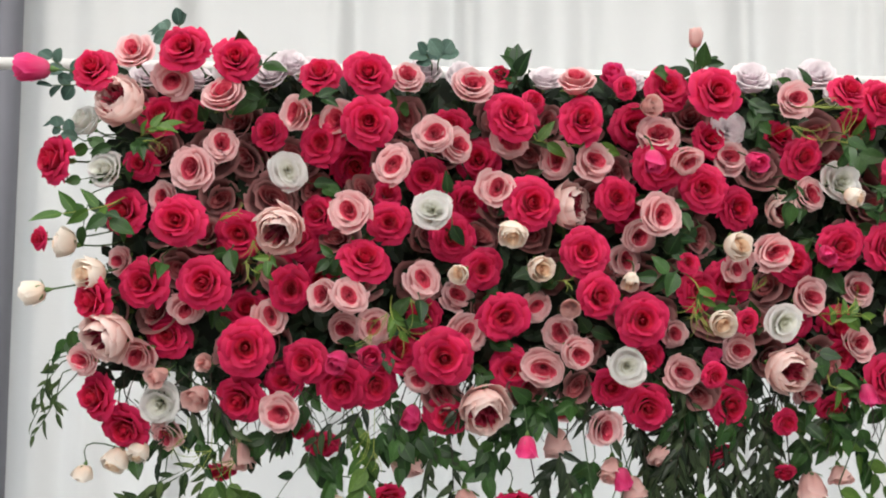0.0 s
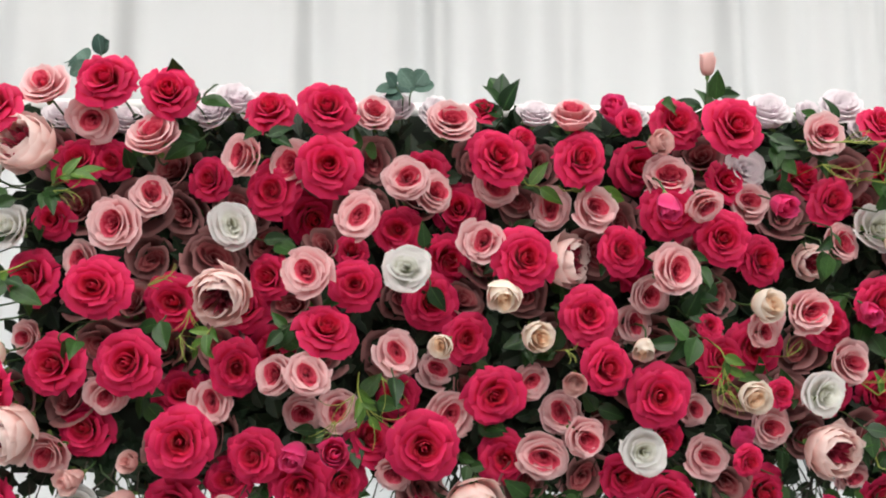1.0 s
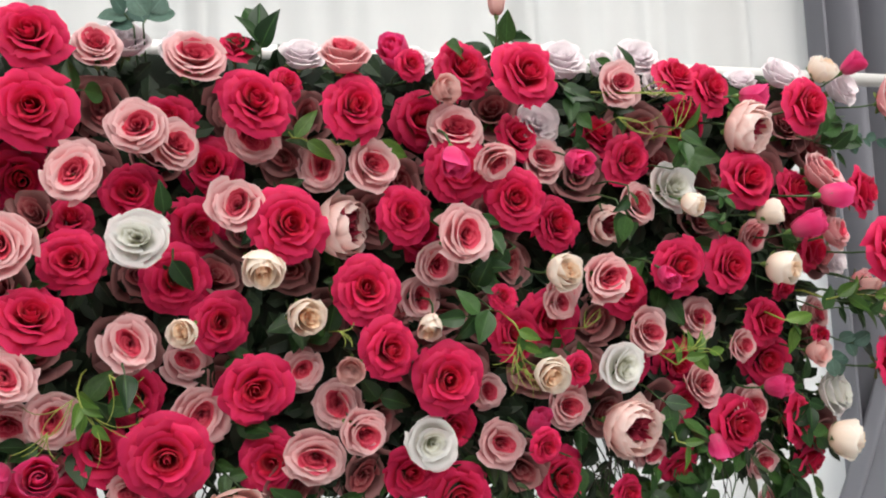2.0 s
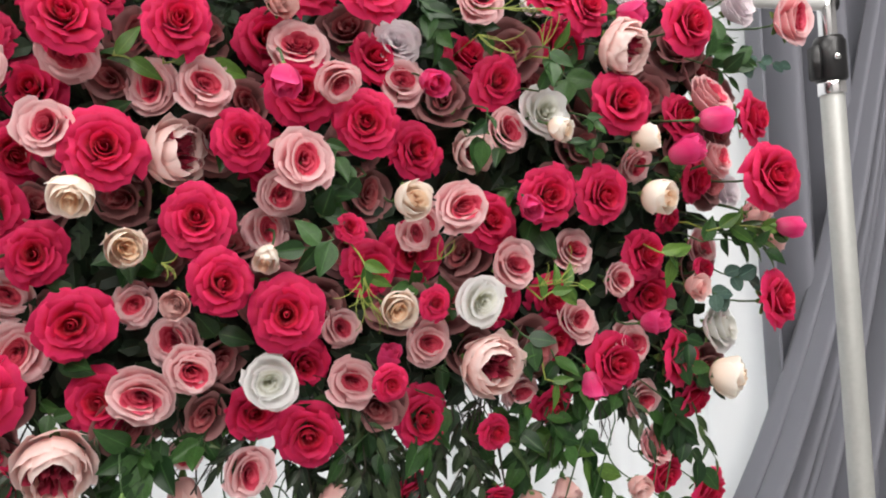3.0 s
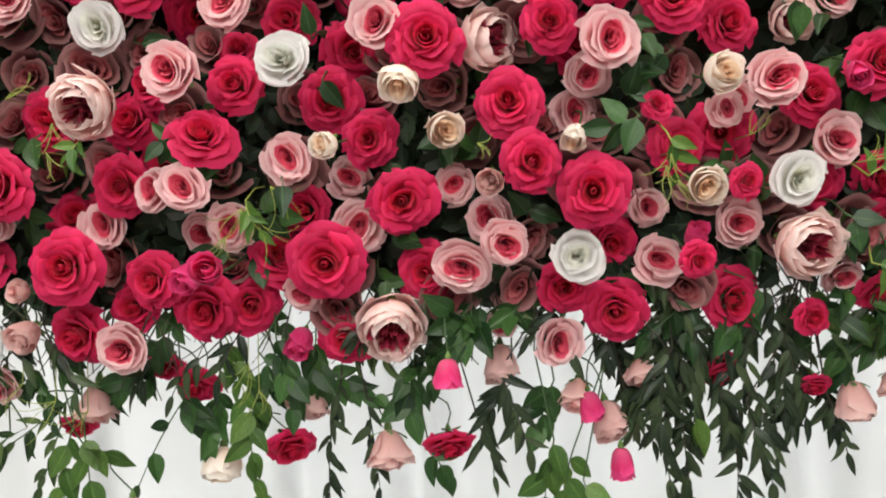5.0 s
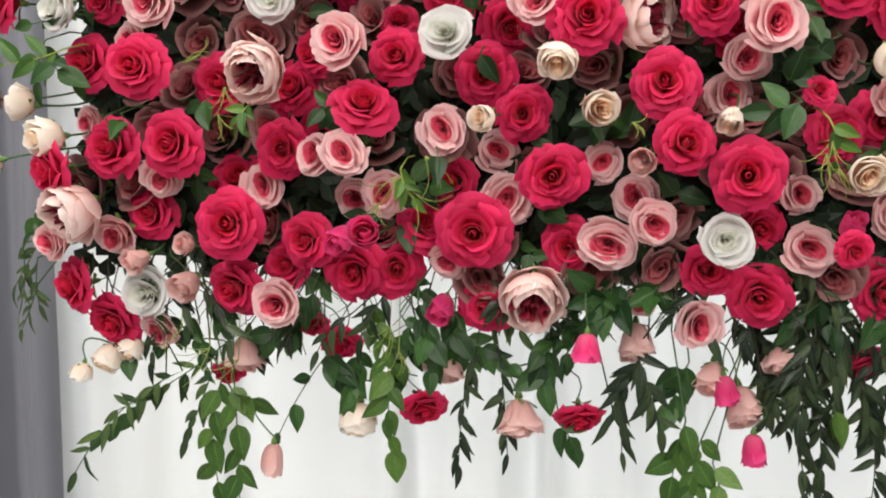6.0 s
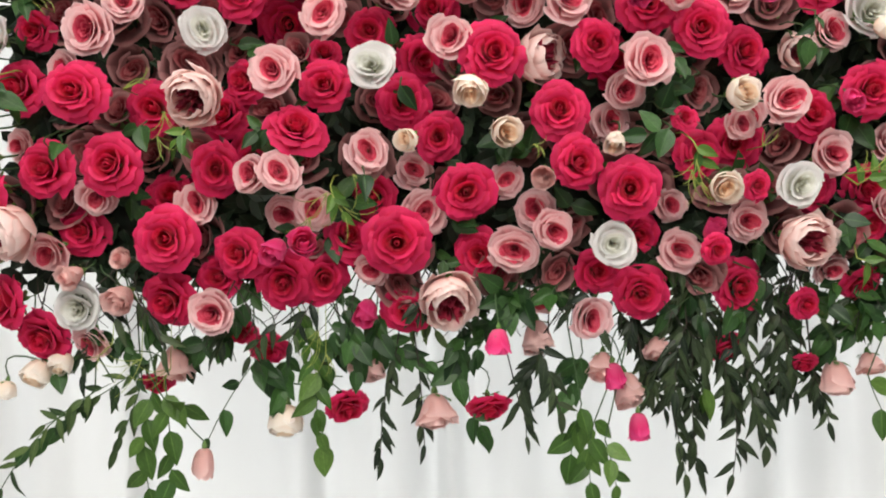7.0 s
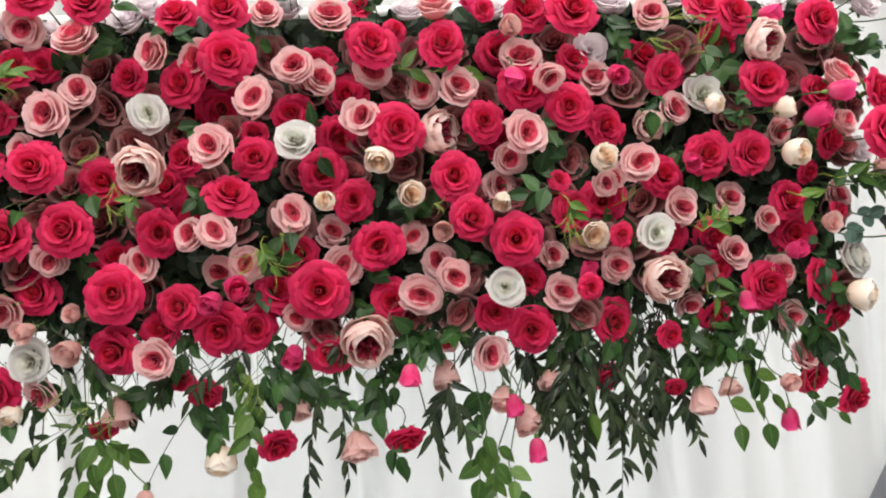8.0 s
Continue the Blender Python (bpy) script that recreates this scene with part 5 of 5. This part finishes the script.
sprig("rose", (-0.024, 1.574, 1.178), (0.056, 1.586, 1.129), 7, 0.037)
sprig("rose", (0.088, 1.577, 1.163), (0.079, 1.577, 1.088), 5, 0.048)
sprig("rose", (0.103, 1.592, 1.063), (0.135, 1.598, 1.003), 4, 0.042)
sprig("rose", (0.163, 1.522, 1.249), (0.186, 1.530, 1.225), 4, 0.039)
sprig("willow", (0.218, 1.557, 1.153), (0.158, 1.565, 1.053), 10, 0.045)
sprig("willow", (0.203, 1.555, 1.168), (0.244, 1.554, 1.039), 11, 0.046)
sprig("willow", (0.175, 1.589, 1.081), (0.192, 1.604, 0.997), 7, 0.038)
sprig("vine", (0.269, 1.569, 1.072), (0.249, 1.593, 0.965), 5, 0.047)
sprig("vine", (0.293, 1.571, 1.057), (0.280, 1.589, 0.921), 7, 0.047)
sprig("vine", (0.305, 1.578, 1.015), (0.324, 1.564, 0.923), 4, 0.044)
sprig("rose", (0.274, 1.579, 1.149), (0.245, 1.592, 1.066), 6, 0.045)
sprig("willow", (0.404, 1.586, 1.103), (0.433, 1.588, 0.932), 12, 0.043)
sprig("willow", (0.444, 1.576, 1.168), (0.456, 1.609, 0.924), 18, 0.044)
sprig("willow", (0.483, 1.580, 1.137), (0.508, 1.599, 0.927), 16, 0.043)
sprig("vine", (0.450, 1.565, 1.101), (0.460, 1.591, 1.045), 3, 0.049)
sprig("willow", (0.365, 1.581, 1.135), (0.382, 1.600, 1.086), 8, 0.040)
sprig("willow", (0.402, 1.557, 1.224), (0.461, 1.566, 1.136), 11, 0.050)
sprig("rose", (-0.380, 1.546, 1.244), (-0.360, 1.568, 1.174), 7, 0.044)
sprig("rose", (-0.289, 1.572, 1.192), (-0.338, 1.600, 1.122), 6, 0.043)
sprig("rose", (-0.229, 1.545, 1.245), (-0.275, 1.575, 1.158), 6, 0.042)
sprig("rose", (-0.410, 1.572, 1.191), (-0.512, 1.575, 1.155), 7, 0.040)
sprig("olive", (-0.651, 1.521, 1.311), (-0.700, 1.571, 1.188), 6, 0.030)
sprig("rose", (-0.519, 1.556, 1.158), (-0.518, 1.573, 1.123), 3, 0.037)
sprig("rose", (0.903, 1.480, 1.695), (0.970, 1.497, 1.751), 6, 0.044)
sprig("rose", (0.643, 1.445, 1.645), (0.673, 1.446, 1.674), 2, 0.043)
sprig("rose", (0.955, 1.510, 1.690), (1.010, 1.500, 1.725), 5, 0.040)
sprig("rose", (0.940, 1.515, 1.700), (0.985, 1.505, 1.672), 4, 0.038)
sprig("euc", (0.970, 1.510, 1.695), (1.060, 1.500, 1.702), 7, 0.022)
sprig("olive", (0.900, 1.470, 1.462), (0.990, 1.455, 1.436), 5, 0.046)
sprig("olive", (0.885, 1.475, 1.480), (1.000, 1.462, 1.462), 5, 0.042)
sprig("young", (0.660, 1.445, 1.687), (0.686, 1.464, 1.718), 1, 0.039)

def tendril(x, y, z, size, lean):
    """A tuft of curling yellow-green tendrils."""
    t = thing("tendril_sprig", "tuft of curling yellow-green tendrils", "leaves", "greenery of the garland")
    t.location = (x, y, z)
    px, pz = clamp_to_panel(x, z)
    for k in range(4):
        way = lean + leafy.uniform(-0.7, 0.7)
        reach = size * leafy.uniform(0.6, 1.0)
        curl = leafy.uniform(0.4, 1.5) * leafy.choice((-1, 1))
        pts = [Vector((px - x, 1.582 - y, pz - z))] if k == 0 else []
        pts += [Vector((0, 0, 0))]
        for i in range(1, 9):
            u = i / 8
            ang = way + curl * u * u
            pts.append(pts[-1] + Vector((math.cos(ang), leafy.uniform(-0.4, 0.1), math.sin(ang))) * reach / 8)
        part("tendril", tube(bmesh.new(), pts, 0.0007, 5, 0.5), TENDRIL, t)
    return t


tendril(-0.304, 1.441, 1.511, 0.047, -1.66)
tendril(-0.316, 1.445, 1.478, 0.040, -1.40)
tendril(-0.090, 1.459, 1.397, 0.054, -2.09)
tendril(-0.053, 1.455, 1.421, 0.054, -1.05)
tendril(-0.115, 1.465, 1.364, 0.041, -1.75)
tendril(0.194, 1.449, 1.455, 0.029, -0.35)
tendril(0.414, 1.453, 1.430, 0.059, -1.57)
tendril(0.423, 1.459, 1.397, 0.039, -1.40)
tendril(0.634, 1.458, 1.406, 0.039, 0.35)
tendril(0.504, 1.451, 1.444, 0.039, 1.05)
tendril(-0.122, 1.546, 1.200, 0.066, -1.92)
tendril(-0.112, 1.552, 1.160, 0.052, -1.40)
tendril(0.600, 1.441, 1.746, 0.065, 0.09)
tendril(0.567, 1.441, 1.712, 0.065, -0.35)
tendril(0.651, 1.441, 1.700, 0.056, 1.05)
tendril(-0.483, 1.441, 1.668, 0.054, -0.17)
tendril(-0.358, 1.441, 1.543, 0.054, 0.52)
tendril(-0.076, 1.461, 1.384, 0.064, -1.40)
tendril(0.656, 1.457, 1.407, 0.055, 0.52)
tendril(0.410, 1.456, 1.415, 0.052, -1.40)
tendril(-0.428, 1.548, 1.185, 0.066, 3.32)
tendril(-0.387, 1.552, 1.160, 0.074, 3.75)
tendril(-0.345, 1.554, 1.144, 0.074, 3.49)

# dark leaves tucked between the flowers
tuck = random.Random(33)
for _ in range(40):
    sx, sz = tuck.uniform(-0.58, 0.90), tuck.uniform(1.31, 1.77)
    turn_a = tuck.uniform(0, 6.283)
    reach = tuck.uniform(0.03, 0.06)
    sy = tuck.uniform(1.515, 1.535)
    sprig("rose", (sx, sy, sz), (sx + reach * math.cos(turn_a), sy - tuck.uniform(0.0, 0.03), sz + reach * math.sin(turn_a)), tuck.choice((2, 3, 3)), tuck.uniform(0.035, 0.05))

# loose greenery that hangs below the flowers
for k in range(50):
    sx, sz = -0.56 + 1.46 * (k + tuck.random()) / 50, tuck.uniform(1.20, 1.29)
    sy = tuck.uniform(1.53, 1.585)
    kind = tuck.choice(("rose", "rose", "willow", "willow", "olive"))
    fall = tuck.uniform(0.03, 0.10)
    shift = tuck.uniform(-0.07, 0.07)
    if sx < 0.05 and tuck.random() < 0.5:
        continue
    sprig(kind, (sx, sy, sz), (sx + shift, sy - tuck.uniform(-0.01, 0.03), sz - fall), tuck.choice((5, 6, 7)), tuck.uniform(0.032, 0.046))

# thick narrow-leaved sprays that hang in a cluster
for k in range(15):
    sx, sz = 0.34 + 0.30 * (k + tuck.random()) / 15, tuck.uniform(1.10, 1.27)
    sy = tuck.uniform(1.55, 1.61)
    sprig("willow", (sx, sy, sz), (sx + tuck.uniform(-0.06, 0.06), sy, sz - tuck.uniform(0.08, 0.15)), 12, tuck.uniform(0.038, 0.048))

# short dark sprays right under the flowers
for k in range(34):
    sx, sz = -0.55 + 1.44 * (k + tuck.random()) / 34, tuck.uniform(1.25, 1.31)
    sy = tuck.uniform(1.535, 1.575)
    if sx < 0.05 and tuck.random() < 0.4:
        continue
    sprig(tuck.choice(("willow", "willow", "rose")), (sx, sy, sz), (sx + tuck.uniform(-0.08, 0.08), sy - 0.02, sz - tuck.uniform(0.03, 0.07)), 5, tuck.uniform(0.034, 0.048))


def bare_twig(x, y, z, dx, dz):
    """A thin forked dark twig without leaves, rooted in the board."""
    t = thing("twig", "thin bare dark twig hanging under the flowers", "twig", "greenery of the garland")
    t.location = (x, y, z)
    end = Vector((dx, tuck.uniform(-0.02, 0.02), dz))
    bow = Vector((tuck.uniform(-0.02, 0.02), -0.01, 0))
    pts = [Vector((0, 1.582 - y, 0.02))] + [end * u + bow * 4 * u * (1 - u) for u in (0, 0.25, 0.5, 0.75, 1)]
    part("stem", tube(bmesh.new(), pts, 0.0013, 5, 0.5), TWIG, t)
    for u in (0.35, 0.65):
        root = end * u + bow * 4 * u * (1 - u)
        way = Vector((tuck.uniform(-0.04, 0.04), tuck.uniform(-0.02, 0.01), -tuck.uniform(0.015, 0.04)))
        part("twiglet", tube(bmesh.new(), [root, root + way * 0.5 + Vector((0.003, 0, 0)), root + way], 0.0009, 5, 0.5), TWIG, t)


for k in range(60):
    bare_twig(-0.54 + 1.42 * (k + tuck.random()) / 60, tuck.uniform(1.54, 1.578), tuck.uniform(1.27, 1.31), tuck.uniform(-0.09, 0.09), -tuck.uniform(0.05, 0.13))
